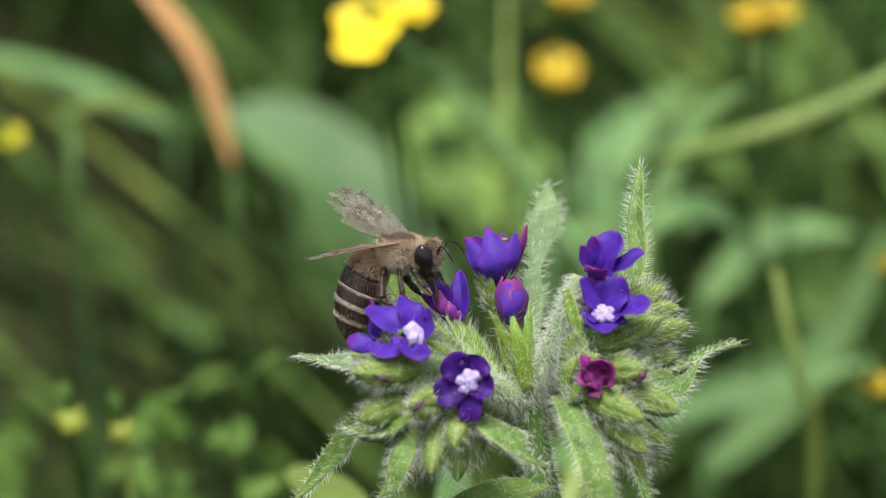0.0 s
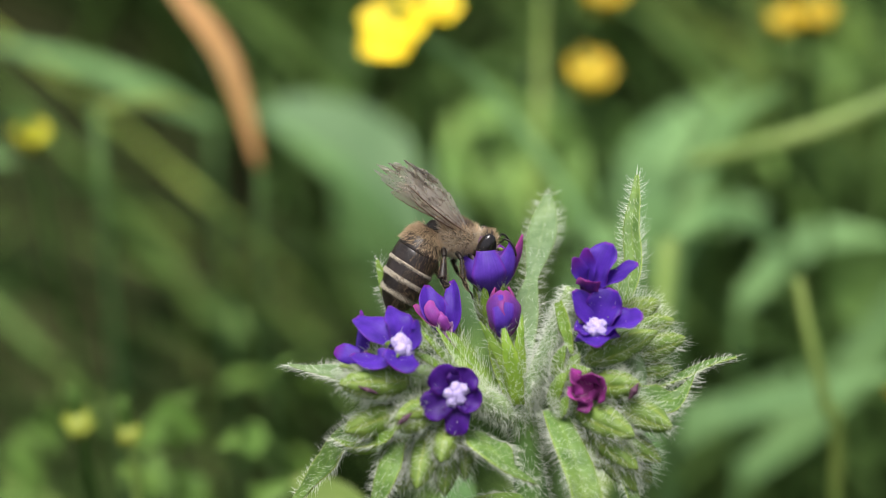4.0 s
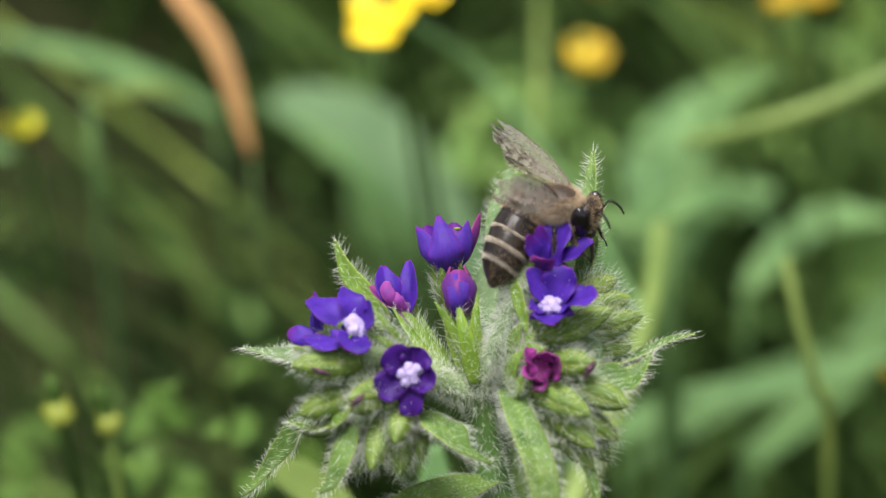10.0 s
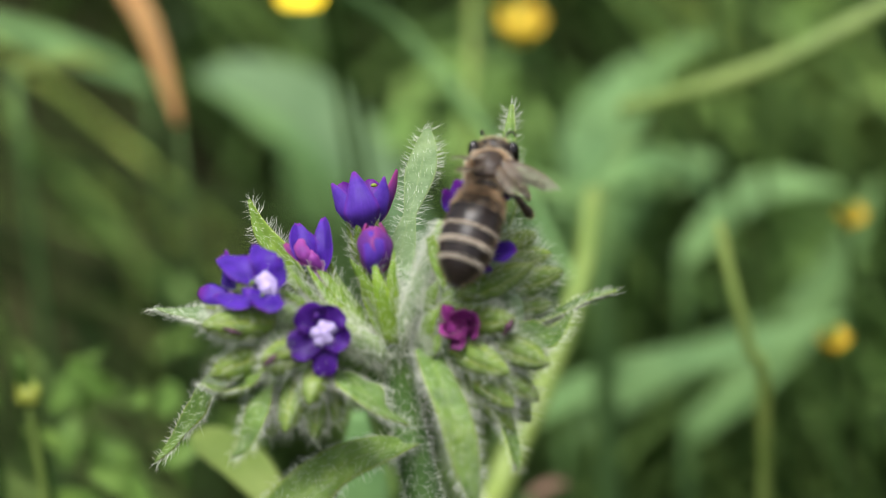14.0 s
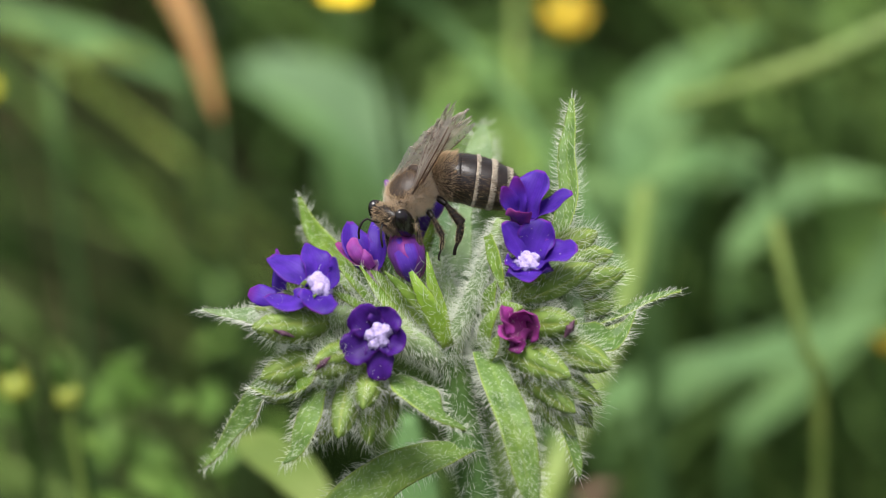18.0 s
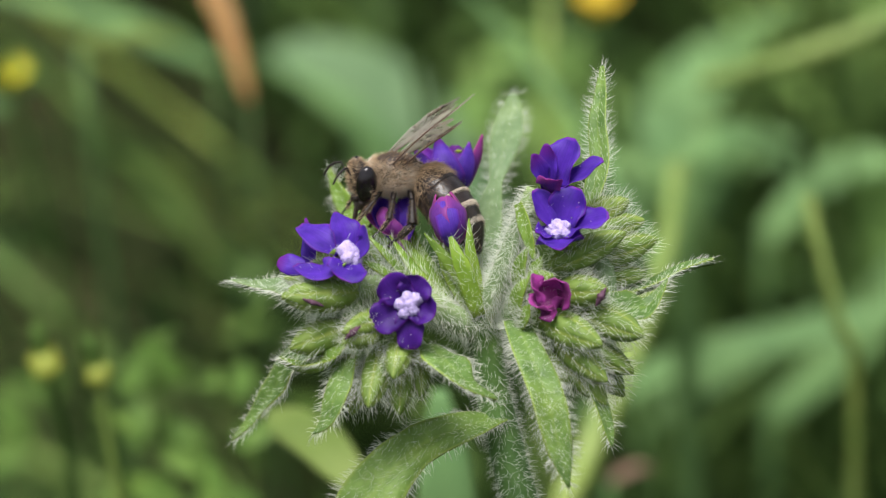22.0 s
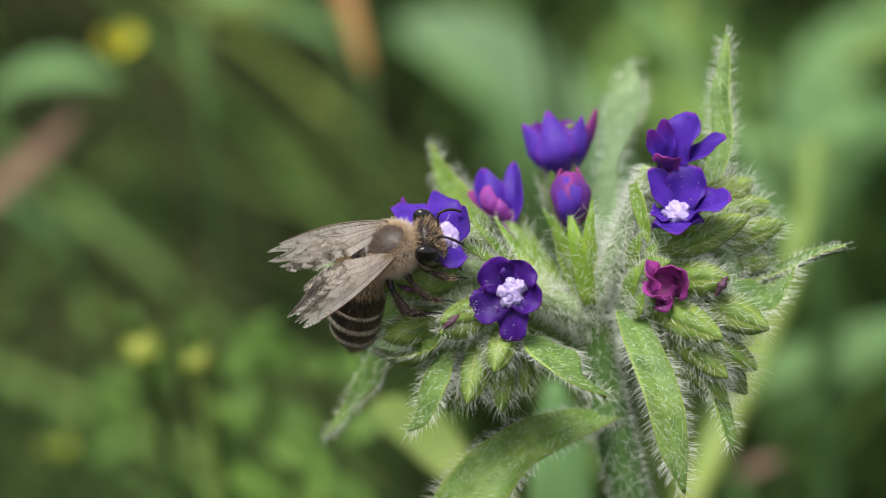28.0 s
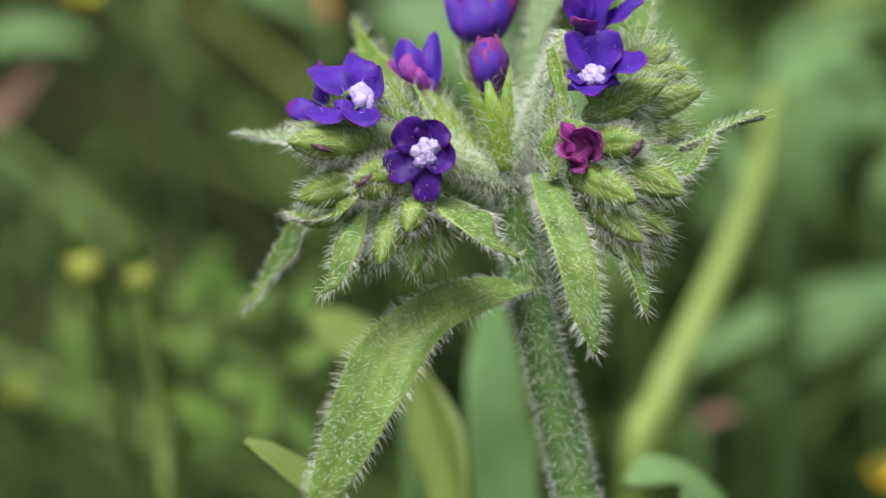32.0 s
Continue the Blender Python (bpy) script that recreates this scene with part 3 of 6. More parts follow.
def flower(centre, axis, spin, petals, mat, label, r0=0.62, tube_len=3.0, throat=0.0, sepals=None, pollen=14, tube_mat=None, shape=ROUND):
    """A five-petalled flower. petals: rows (length, half width, rise, hook) in turn round the throat, mm and degrees."""
    c, ax = uvd(centre), unit(way(*axis))
    prof = [(-tube_len, 0.45), (-tube_len * 0.6, 0.5), (-0.5, r0 * 0.85), (0.0, r0 * 1.12), (0.06, r0 * 1.05), (-0.5, r0 * 0.6)]
    v, f, uv = revolve([(a * MM, b * MM) for a, b in prof], c, ax, 20, 22)
    ob = link_mesh("flower", v, f, tube_mat or M_TUBE, plant, label, uvs=uv)
    grains = []
    for k, (ln, half, rise, hook, *at) in enumerate(petals):
        _, (pv, pf) = petal(ob, c, ax, radians(at[0]) if at else radians(spin) + 2 * math.pi * k / 5, r0 * 0.8, ln, half, rise, hook, mat if not isinstance(mat, (list, tuple)) else mat[k], seed=k + 7 + int(abs(centre[0]) * 10), shape=shape)
        for g in range(pollen // 5):
            q = pv[prng.integers(0, len(pv) // 2)] + ax * 0.03 * MM
            grains.append(ellipsoid(q, np.full(3, prng.uniform(0.015, 0.038)) * MM, 5, 6))
    if grains:
        v, f = join(grains)
        hair = link_mesh("pollen", v, f, M_POLLEN, ob, "scattered white pollen grains")
        hair["kind"] = "stuff"
    if throat:
        s, n = across(ax)
        blobs = []
        for k in range(12):
            a, rr = 2 * math.pi * k / 5 + 0.5 + prng.uniform(-0.2, 0.2), (0.6, 0.34, 0.1)[k // 5] * prng.uniform(0.9, 1.1)
            q = c + ((math.cos(a) * s + math.sin(a) * n) * throat * rr + ax * (0.16 + 0.3 * throat * (1 - rr))) * MM
            bv, bf = ellipsoid((0, 0, 0), (1, 1, 1), 14, 20)
            lump = np.array([1 + 0.4 * noise.noise(Vector(p) * 2.4 + Vector((k * 3.1, centre[0], 0))) + 0.24 * noise.noise(Vector(p) * 6.5 + Vector((k, 5, 1))) for p in bv])
            blobs.append((bv * lump[:, None] * (prng.uniform(0.36, 0.46) * throat * MM) + q, bf))
        v, f = join(blobs)
        tuft = link_mesh("throat_tuft", v, f, M_THROAT, ob, "fuzzy white throat scales")
        hair_part("throat_fuzz", hairs(v, f, 3600, 0.12 * MM, 0.010 * MM, prng, None, 0, 0.4, spread=0.5), M_FUZZ, ob, "short lilac-white fuzz")
    if sepals:
        ln, half, spread, hair = sepals
        sepal_ring(ob, c - ax * (tube_len + 0.2) * MM, ax, ln, half, spread, hair=hair)
    return ob


def bud(base, tip, radius, label="", hair=420, mat=None, ridges=5, slit=None):
    """A closed downy calyx with five grooved teeth; slit: a withered corolla in its mouth."""
    b, t = uvd(base), uvd(tip)
    ln = float(np.linalg.norm(t - b))
    ax = (t - b) / ln
    r = radius * MM
    prof = [(0, r * 0.25), (ln * 0.1, r * 0.62), (ln * 0.3, r * 0.95), (ln * 0.52, r), (ln * 0.74, r * 0.8), (ln * 0.9, r * 0.45), (ln, r * 0.1)]
    v, f, uv = revolve(prof, b, ax, 30, 18, ridges, 0.17)
    v = v + prng.normal(0, 0.012 * MM, v.shape)
    ob = link_mesh("bud", v, f, mat or M_BUD, plant, label, uvs=uv)
    hair_part("bud_hairs", hairs(v, f, int(hair * 0.72), 1.3 * MM, 0.0125 * MM, prng, ax, 0.9, droop=0.3), M_HAIR, ob, "fine whitish hairs")
    if slit is not None:
        q = uvd(slit[0])
        tv, tf, tuv = tube([q - unit(way(*slit[1])) * slit[2] * MM, q + unit(way(0, 0, -1)) * 0.12 * MM, q + unit(way(*slit[1])) * slit[2] * MM], [0.05 * MM, slit[3] * 0.5 * MM, slit[3] * 0.75 * MM, slit[3] * 0.45 * MM, 0.04 * MM], 10, 22, 0.22, prng)
        link_mesh("withered_corolla", tv, tf, M_DRY_PETAL, ob, "withered dark purple corolla", uvs=tuv)
    return ob


def stalk(points, radii, hair, hair_len=0.9, name="stem", label="", samples=30, owner=None, mat=None):
    owner = plant if owner is None else owner
    v, f, uv = tube([q if isinstance(q, Vector) else W(*q) for q in points], [r * MM for r in radii], 14, samples, 0.015, prng)
    ob = link_mesh(name, v, f, mat or M_STEM, owner, label, uvs=uv)
    if hair:
        zlow = 0.195
        hair_part("stem_hairs", hairs(v, f, int(hair * 0.4), hair_len * 1.2 * MM, 0.0145 * MM, prng, np.array((0.0, 0.0, -1.0)), 0.2, 0.3, keep=lambda p, n: p[:, 2] > zlow), M_HAIR, ob, "dense whitish hairs")
    return ob


stalk([(4.6, -0.6, 6), (5.0, -2.6, 7), (5.5, -6.5, 8), (6.7, -12, 9), (8.7, -21, 10), W(10.2, -29, 11.5), PLANT_BASE.lerp(W(8.7, -21, 10), 0.82), PLANT_BASE.lerp(W(8.7, -21, 10), 0.6), PLANT_BASE.lerp(W(8.7, -21, 10), 0.3), PLANT_BASE], [1.0, 1.15, 1.2, 1.25, 1.35, 1.42, 1.5, 1.6, 1.9, 2.2], 95000, 0.72, label="ridged green stem with dense white hairs", samples=110)
stalk([(4.6, -1.5, 6.5), (6.0, 1.2, 5.2), (7.8, 5.5, 4.2), (8.6, 7.6, 4)], [0.95, 0.8, 0.72, 0.5], 6200, label="hairy flowering branch", mat=M_BRANCH)
stalk([(8.2, 6.2, 4.2), (10.5, 5.6, 4.5), (13.0, 2.5, 4.5), (13.2, -1.5, 4), (12.2, -4.2, 3.8)], [0.7, 0.8, 0.75, 0.6, 0.4], 2400, label="curled hairy flowering branch", mat=M_BRANCH)
stalk([(4.8, -2.0, 7.0), (2.4, -0.7, 5.2), (-0.9, 1.1, 3.6), (-4.4, 1.0, 3.0), (-5.6, -1.6, 3), (-3.2, -3.6, 3)], [1.1, 0.95, 0.85, 0.8, 0.7, 0.45], 6200, label="curled hairy flowering branch", mat=M_BRANCH)
stalk([(4.8, -1.2, 7.5), (5.0, 2.0, 10), (4.0, 5.0, 12)], [1.0, 0.8, 0.5], 2700, label="hairy flowering branch", mat=M_BRANCH)

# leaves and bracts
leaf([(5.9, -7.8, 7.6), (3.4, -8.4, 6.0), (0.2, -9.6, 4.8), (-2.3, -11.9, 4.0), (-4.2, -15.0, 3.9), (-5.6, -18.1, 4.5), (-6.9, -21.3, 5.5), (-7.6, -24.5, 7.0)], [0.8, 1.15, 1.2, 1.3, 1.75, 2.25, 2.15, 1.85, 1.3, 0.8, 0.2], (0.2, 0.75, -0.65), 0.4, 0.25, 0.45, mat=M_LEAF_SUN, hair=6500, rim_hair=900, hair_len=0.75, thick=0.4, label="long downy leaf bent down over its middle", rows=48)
leaf([(7.0, -1.2, 2.0), (7.9, -3.4, -0.6), (8.8, -6.2, -1.8), (9.5, -9.4, -2.0), (10.1, -12.2, -1.7)], [0.8, 1.1, 1.22, 1.12, 0.8, 0.1], (0.3, 0.25, -1), 0.3, 0.16, 0.2, hair=2600, rim_hair=560, label="broad hanging downy leaf with hairy rim", rows=30)
leaf([(1.2, -2.6, 2.2), (2.4, -3.8, -0.2), (3.8, -5.2, -1.0), (5.7, -6.3, 0.0)], [0.9, 1.6, 1.3, 0.55, 0.08], (0.5, 0.75, -0.7), 0.25, 0.15, 0.12, hair=700, rim_hair=320, label="pointed downy bract")
leaf([(-4.2, -3.4, 2.2), (-5.0, -5.4, 1.0), (-5.7, -7.3, 1.2), (-6.7, -8.3, 2.0)], [0.6, 0.95, 0.85, 0.5, 0.06], (-0.5, 0.4, -0.9), 0.2, 0.2, 0.1, hair=600, rim_hair=260, label="pointed downy bract")
leaf([(-4.3, -2.3, 2.0), (-5.6, -3.5, 1.6), (-7.2, -3.9, 3.0), (-8.9, -3.2, 5.0)], [0.35, 0.6, 0.55, 0.35, 0.05], (0.1, 0.9, -0.5), 0.5, -0.2, 0.05, mat=M_SEPAL, hair=350, rim_hair=160, label="narrow curved yellow-green bract")
leaf([(-6.2, -2.6, 6.0), (-8.4, -3.6, 9), (-9.6, -5.6, 11), (-11.0, -7.4, 12.8), (-12.9, -9.2, 14.3)], [0.8, 1.4, 1.25, 0.95, 0.6, 0.08], (-0.35, 0.55, -0.75), 0.3, 0.1, 0.25, hair=900, rim_hair=340, label="narrow wavy downy leaf")
leaf([(-6.2, 0.6, 4.0), (-8.4, 1.5, 6.4), (-10.4, 1.7, 8.2), (-12.3, 2.1, 9.3)], [0.9, 1.15, 0.8, 0.45, 0.07], (-0.1, 0.95, -0.45), 0.35, 0.15, 0.1, mat=M_LEAF_PALE, hair=700, rim_hair=260, label="pointed downy bract")
leaf([(14.6, 0.4, 4.8), (16.4, 0.9, 5.0), (18.4, 1.9, 5.2), (20.6, 2.5, 5.0)], [0.45, 0.6, 0.6, 0.5, 0.1], (-0.35, 0.9, -0.35), 0.4, 0.1, 0.08, hair=420, rim_hair=240, label="narrow downy bract")
leaf([(13.3, -0.2, 3.0), (14.8, -0.6, 3.2), (16.1, -0.5, 3.8), (17.4, 1.2, 4.2)], [0.7, 1.3, 1.15, 0.55, 0.06], (-0.3, 0.6, -0.8), 0.3, 0.1, 0.1, hair=500, rim_hair=240, label="pointed downy bract")
leaf([(12.0, 5.5, 5.6), (13.2, 9.0, 6.6), (13.2, 11.9, 7.4), (13.5, 13.9, 8.0), (13.7, 15.9, 8.6)], [0.6, 0.78, 0.72, 0.6, 0.42, 0.14], (-0.5, 0.1, -0.85), 0.2, 0.0, 0.04, mat=M_LEAF, hair=800, rim_hair=420, label="upright narrow downy leaf")
leaf([(4.8, 2.0, 11), (5.5, 5.5, 14), (6.3, 8.4, 17), (7.0, 10.9, 19), (7.5, 12.8, 21), (7.9, 14.9, 23)], [0.95, 1.2, 1.15, 0.8, 0.45, 0.8, 1.1, 1.2, 1.05, 0.75, 0.25], (-0.15, 0.25, -0.95), 0.1, 0.1, 0.06, mat=M_LEAF_PALE, hair=420, rim_hair=520, label="upright downy leaf with a blunt tip", rows=40)
leaf([(-1.6, 3.4, 11), (-3.4, 5.8, 14.5), (-4.7, 7.6, 16.4), (-5.6, 9.8, 17.8)], [0.7, 0.9, 0.65, 0.1], (-0.6, 0.3, -0.75), 0.25, 0.05, 0.06, mat=M_SEPAL, hair=800, rim_hair=300, label="upright pointed green bract")
leaf([(11.6, -4.0, 2.6), (12.3, -6.2, 2.0), (12.9, -8.4, 1.6), (13.2, -9.8, 1.6)], [0.6, 0.75, 0.6, 0.4, 0.08], (0.6, 0.2, -0.8), 0.35, 0.1, 0.1, hair=420, rim_hair=220, label="narrow downy bract")
leaf([(7.5, 6.6, 3.6), (8.0, 4.6, 2.6), (8.4, 2.8, 2.2)], [0.3, 0.5, 0.4, 0.08], (-0.6, 0.3, -0.75), 0.2, 0, 0.05, mat=M_SEPAL, hair=220, rim_hair=120, label="small green bract")

# open flowers: each petal as length, half width, rise, hook and, where uneven, its angle round the throat
flower((0, 0.1, -0.2), (-0.14, -0.02, -1), 47, [(1.65, 1.12, 16, -24, 62), (2.0, 1.2, 18, -20, 126), (2.25, 1.2, 12, -30, 207), (2.5, 0.98, 4, -30, 272), (1.5, 1.08, 20, -14, 338)], M_PETAL_DEEP, "open dark violet flower with white fuzzy throat", throat=0.94, sepals=(3.6, 0.5, 14, 90))
side_flower = flower((-3.9, 3.4, 0.7), (0.5, 0.5, -0.7), 0, [], M_PETAL, "open violet flower with white fuzzy throat", throat=0.95, sepals=(3.8, 0.55, 12, 90))
for k, (pts, wide, up, curl) in enumerate((
        ([(-4.34, 3.65, 0.9), (-5.33, 4.43, 1.5), (-6.4, 5.13, 2.2), (-7.22, 5.56, 3.0)], (0.7, 0.95, 1.1, 1.1, 0.98, 0.72, 0.3), (0.4, 0.35, -0.85), -0.12),
        ([(-4.0, 3.9, 1.1), (-4.04, 4.94, 1.4), (-4.36, 5.71, 1.9), (-4.74, 6.42, 2.5)], (0.85, 1.1, 1.12, 0.95, 0.6, 0.12), (0.45, 0.0, -0.9), -0.1),
        ([(-3.3, 3.41, 0.5), (-2.83, 4.2, 0.0), (-2.74, 4.8, -0.1), (-3.0, 5.4, 0.1)], (0.5, 0.8, 0.85, 0.7, 0.15), (-0.8, 0.1, -0.45), -0.15),
        ([(-4.54, 3.05, 0.35), (-5.56, 2.52, 0.2), (-6.6, 2.53, 0.7), (-7.49, 2.96, 1.3)], (0.6, 0.85, 0.95, 0.9, 0.65, 0.25), (0.15, 0.75, -0.6), -0.1),
        ([(-3.87, 3.04, 0.2), (-4.05, 2.42, -0.6), (-4.35, 1.95, -1.1)], (0.8, 1.25, 1.4, 1.3, 0.7), (0.15, 0.6, -0.75), -0.15))):
    free_petal(side_flower, pts, wide, up, M_PETAL, 0.05, curl, 0.18, seed=k)
away = flower((-6.6, 2.6, 3.2), (-0.8, 0.3, 0.1), 0, [], M_PETAL_TIP, "violet flower turned to the meadow", tube_len=2.0, sepals=(2.2, 0.45, 10, 60))
free_petal(away, [(-6.95, 2.74, 2.2), (-7.88, 3.04, 2.4), (-8.71, 3.26, 2.8)], (0.5, 0.7, 0.75, 0.65, 0.3), (-0.2, 0.3, -0.9), M_PETAL_TIP, 0.1, 0.25, seed=2)
free_petal(away, [(-6.7, 2.9, 3.6), (-6.62, 5.0, 4.0), (-6.8, 6.1, 4.2)], (0.5, 0.5, 0.35, 0.2, 0.08), (0.1, 0.2, -1), M_PETAL_TIP, 0.1, 0.2, seed=3)
half_open = flower((-0.55, 4.75, 9.4), (-0.35, 0.86, 0.2), 0, [(1.6, 0.5, 78, 0, 90)], M_PETAL, "half-open violet flower with pink inside", tube_len=2.0, r0=0.7, pollen=0)
free_petal(half_open, [(-0.4, 4.5, 9.6), (-1.1, 5.5, 9.4), (-1.66, 6.6, 9.7), (-1.9, 7.85, 10.5)], (0.4, 0.75, 0.95, 1.02, 1.0, 0.9, 0.6, 0.2), (0.3, -0.1, -1), M_PETAL, 0.1, -0.35, seed=1)
free_petal(half_open, [(-0.2, 4.5, 9.2), (0.1, 5.7, 8.9), (0.12, 6.95, 9.3), (0.0, 8.2, 10.2)], (0.45, 0.7, 0.74, 0.72, 0.72, 0.7, 0.5, 0.2), (-0.55, 0.1, -0.9), M_PETAL, 0.3, -0.1, seed=2)
free_petal(half_open, [(-0.43, 4.8, 10.5), (-0.6, 5.8, 11.2), (-0.8, 6.9, 12)], (0.5, 0.8, 0.9, 0.8, 0.3), (0, 0.1, -1), M_PETAL, 0.1, -0.2, seed=3)
free_petal(half_open, [(-0.8, 4.8, 9.0), (-2.0, 5.5, 9.1), (-2.85, 6.4, 9.6)], (0.4, 0.55, 0.5, 0.4, 0.15), (0.2, 0.6, -0.7), M_PETAL_PINK, 0.2, -0.2, seed=4)
free_petal(half_open, [(-0.9, 4.8, 8.6), (-1.4, 5.5, 8.25), (-1.68, 6.2, 8.5), (-1.62, 6.75, 9.1)], (0.3, 0.45, 0.54, 0.5, 0.25), (-0.1, 0.1, -1), M_PETAL_ROSE, 0.0, 0.5, 0.05, seed=5)
free_petal(half_open, [(-0.3, 4.6, 8.6), (-0.75, 5.3, 8.3), (-1.0, 5.9, 8.6)], (0.3, 0.45, 0.45, 0.2), (0.2, 0.1, -1), M_PETAL_ROSE, 0.0, 0.5, 0.05, seed=6)
for k, (pts, wide) in enumerate((([(3.3, 0.1, 6.5), (1.9, 1.75, 7.2), (0.56, 3.4, 8.2), (-0.4, 4.7, 8.9), (-0.7, 5.2, 9.0)], 0.45), ([(2.75, -0.1, 6.0), (1.0, 1.75, 6.2), (-0.2, 3.35, 7.0), (-1.2, 4.8, 8.0)], 0.45), ([(3.4, 0.3, 7.2), (1.6, 2.6, 8.6), (0.6, 4.2, 9.4), (0.4, 5.4, 9.8)], 0.45))):
    free_sepal(half_open, pts, [wide * w for w in (0.7, 1.0, 1.0, 0.85, 0.5, 0.06)], (0.5, 0.4, -0.8), M_SEPAL_BRIGHT if k == 1 else M_SEPAL, seed=k)
cup = flower((2.95, 7.6, 12.2), (0.08, 0.97, -0.1), 0, [(1.4, 0.5, 80, 0, 90)], M_PETAL_LIT, "violet cup-shaped flower facing the sky", r0=0.75, tube_len=2.6, sepals=(3.6, 0.5, 14, 120), pollen=0, tube_mat=M_PETAL_LIT)
for k, (pts, wide, up, mat, curl) in enumerate((
        ([(2.7, 7.3, 12.0), (1.9, 8.4, 11.0), (1.2, 9.5, 11.3), (0.6, 10.7, 12.4)], (0.5, 0.95, 1.0, 0.85, 0.66, 0.45, 0.12), (-0.6, 0, -1), M_PETAL_LIT, 0.35),
        ([(2.95, 7.2, 11.4), (2.8, 8.5, 10.3), (2.58, 10.0, 10.5), (2.25, 11.5, 11.6)], (0.6, 1.15, 1.35, 1.2, 0.92, 0.6, 0.14), (0, 0, -1), M_PETAL_LIT, 0.3),
        ([(3.2, 7.3, 11.6), (3.9, 8.7, 10.8), (4.4, 10.0, 11.2), (4.5, 11.1, 12.0)], (0.5, 1.0, 1.05, 0.85, 0.6, 0.36, 0.08), (0.5, 0, -1), M_PETAL_LIT, 0.35),
        ([(3.4, 7.4, 12.2), (4.4, 8.8, 12.0), (5.05, 10.1, 12.4), (5.45, 11.6, 13.0)], (0.4, 0.8, 0.8, 0.6, 0.4, 0.12), (0.8, 0, -0.7), M_PETAL_PINK, 0.3),
        ([(3.0, 7.5, 13.0), (3.2, 8.9, 14.0), (3.4, 10.0, 14.6), (3.5, 11.0, 15.0)], (0.5, 1.0, 1.3, 1.2, 0.9, 0.2), (0, 0, -1), M_PETAL_TIP, -0.3),
        ([(2.7, 7.5, 13.0), (2.1, 8.9, 14.0), (1.6, 10.0, 14.6), (1.3, 10.8, 15.0)], (0.5, 0.9, 1.1, 1.0, 0.7, 0.2), (-0.3, 0, -1), M_PETAL_TIP, -0.3))):
    free_petal(cup, pts, wide, up, mat, 0.0, curl, 0.1, seed=k)
flower((10.2, 4.6, 2.0), (-0.3, 0.56, -0.77), 0, [(3.3, 1.15, 18, -18, -6), (2.7, 1.35, 30, -18, 54), (2.9, 0.85, 44, -4, 115), (1.4, 0.8, 48, 0, 195), (2.0, 1.6, 30, -2, 275)], M_PETAL, "open violet flower with white fuzzy throat", throat=0.88, sepals=(3.6, 0.5, 12, 90))
flower((9.9, 7.5, 2.8), (0.05, 0.8, -0.6), 0, [(3.4, 0.75, 34, -14, 12), (3.3, 1.3, 52, -14, 62), (2.8, 0.65, 66, 0, 108), (2.6, 0.7, 64, 4, 160), (1.7, 0.85, 66, 0, 240)], [M_PETAL, M_PETAL, M_PETAL_TIP, M_PETAL_TIP, M_PETAL_BUD], "half-open violet flower with a pink petal", sepals=(3.2, 0.5, 12, 80))
flower((9.2, 0.25, 0.6), (0.12, 0.05, -0.98), 15, [(1.4, 1.0, 58, 44, 5), (1.25, 0.95, 60, 42, 75), (1.4, 1.0, 56, 50, 150), (1.1, 0.95, 64, 44, 215), (0.95, 1.0, 60, 46, 290)], [M_PETAL_WINE, M_PETAL_OLD, M_PETAL_OLD, M_PETAL_OLD, M_PETAL_WINE], "fading magenta flower folding shut", r0=0.85, tube_len=2.4, sepals=(2.8, 0.6, 16, 120), pollen=10, tube_mat=M_PETAL_OLD)

for k, pts in enumerate(([(7.0, -1.4, 2.2), (6.9, -0.2, 1.2), (7.3, 0.9, 0.6), (8.0, 1.7, 0.5)], [(7.1, -1.5, 2.0), (7.5, -0.9, 0.6), (7.9, -0.2, 0.1)], [(7.6, 1.2, 2.0), (8.4, 1.6, 1.0), (9.6, 1.75, 0.5)], [(7.2, 1.0, 2.8), (7.3, 2.3, 2.0), (7.9, 3.5, 1.6)], [(7.6, 0.8, 2.8), (8.3, 2.0, 1.9), (8.9, 3.0, 1.7)])):
    free_sepal(plant, pts, (0.5, 0.66, 0.6, 0.4, 0.08), (-0.5, 0.3, -0.8), M_SEPAL, 200, seed=k)

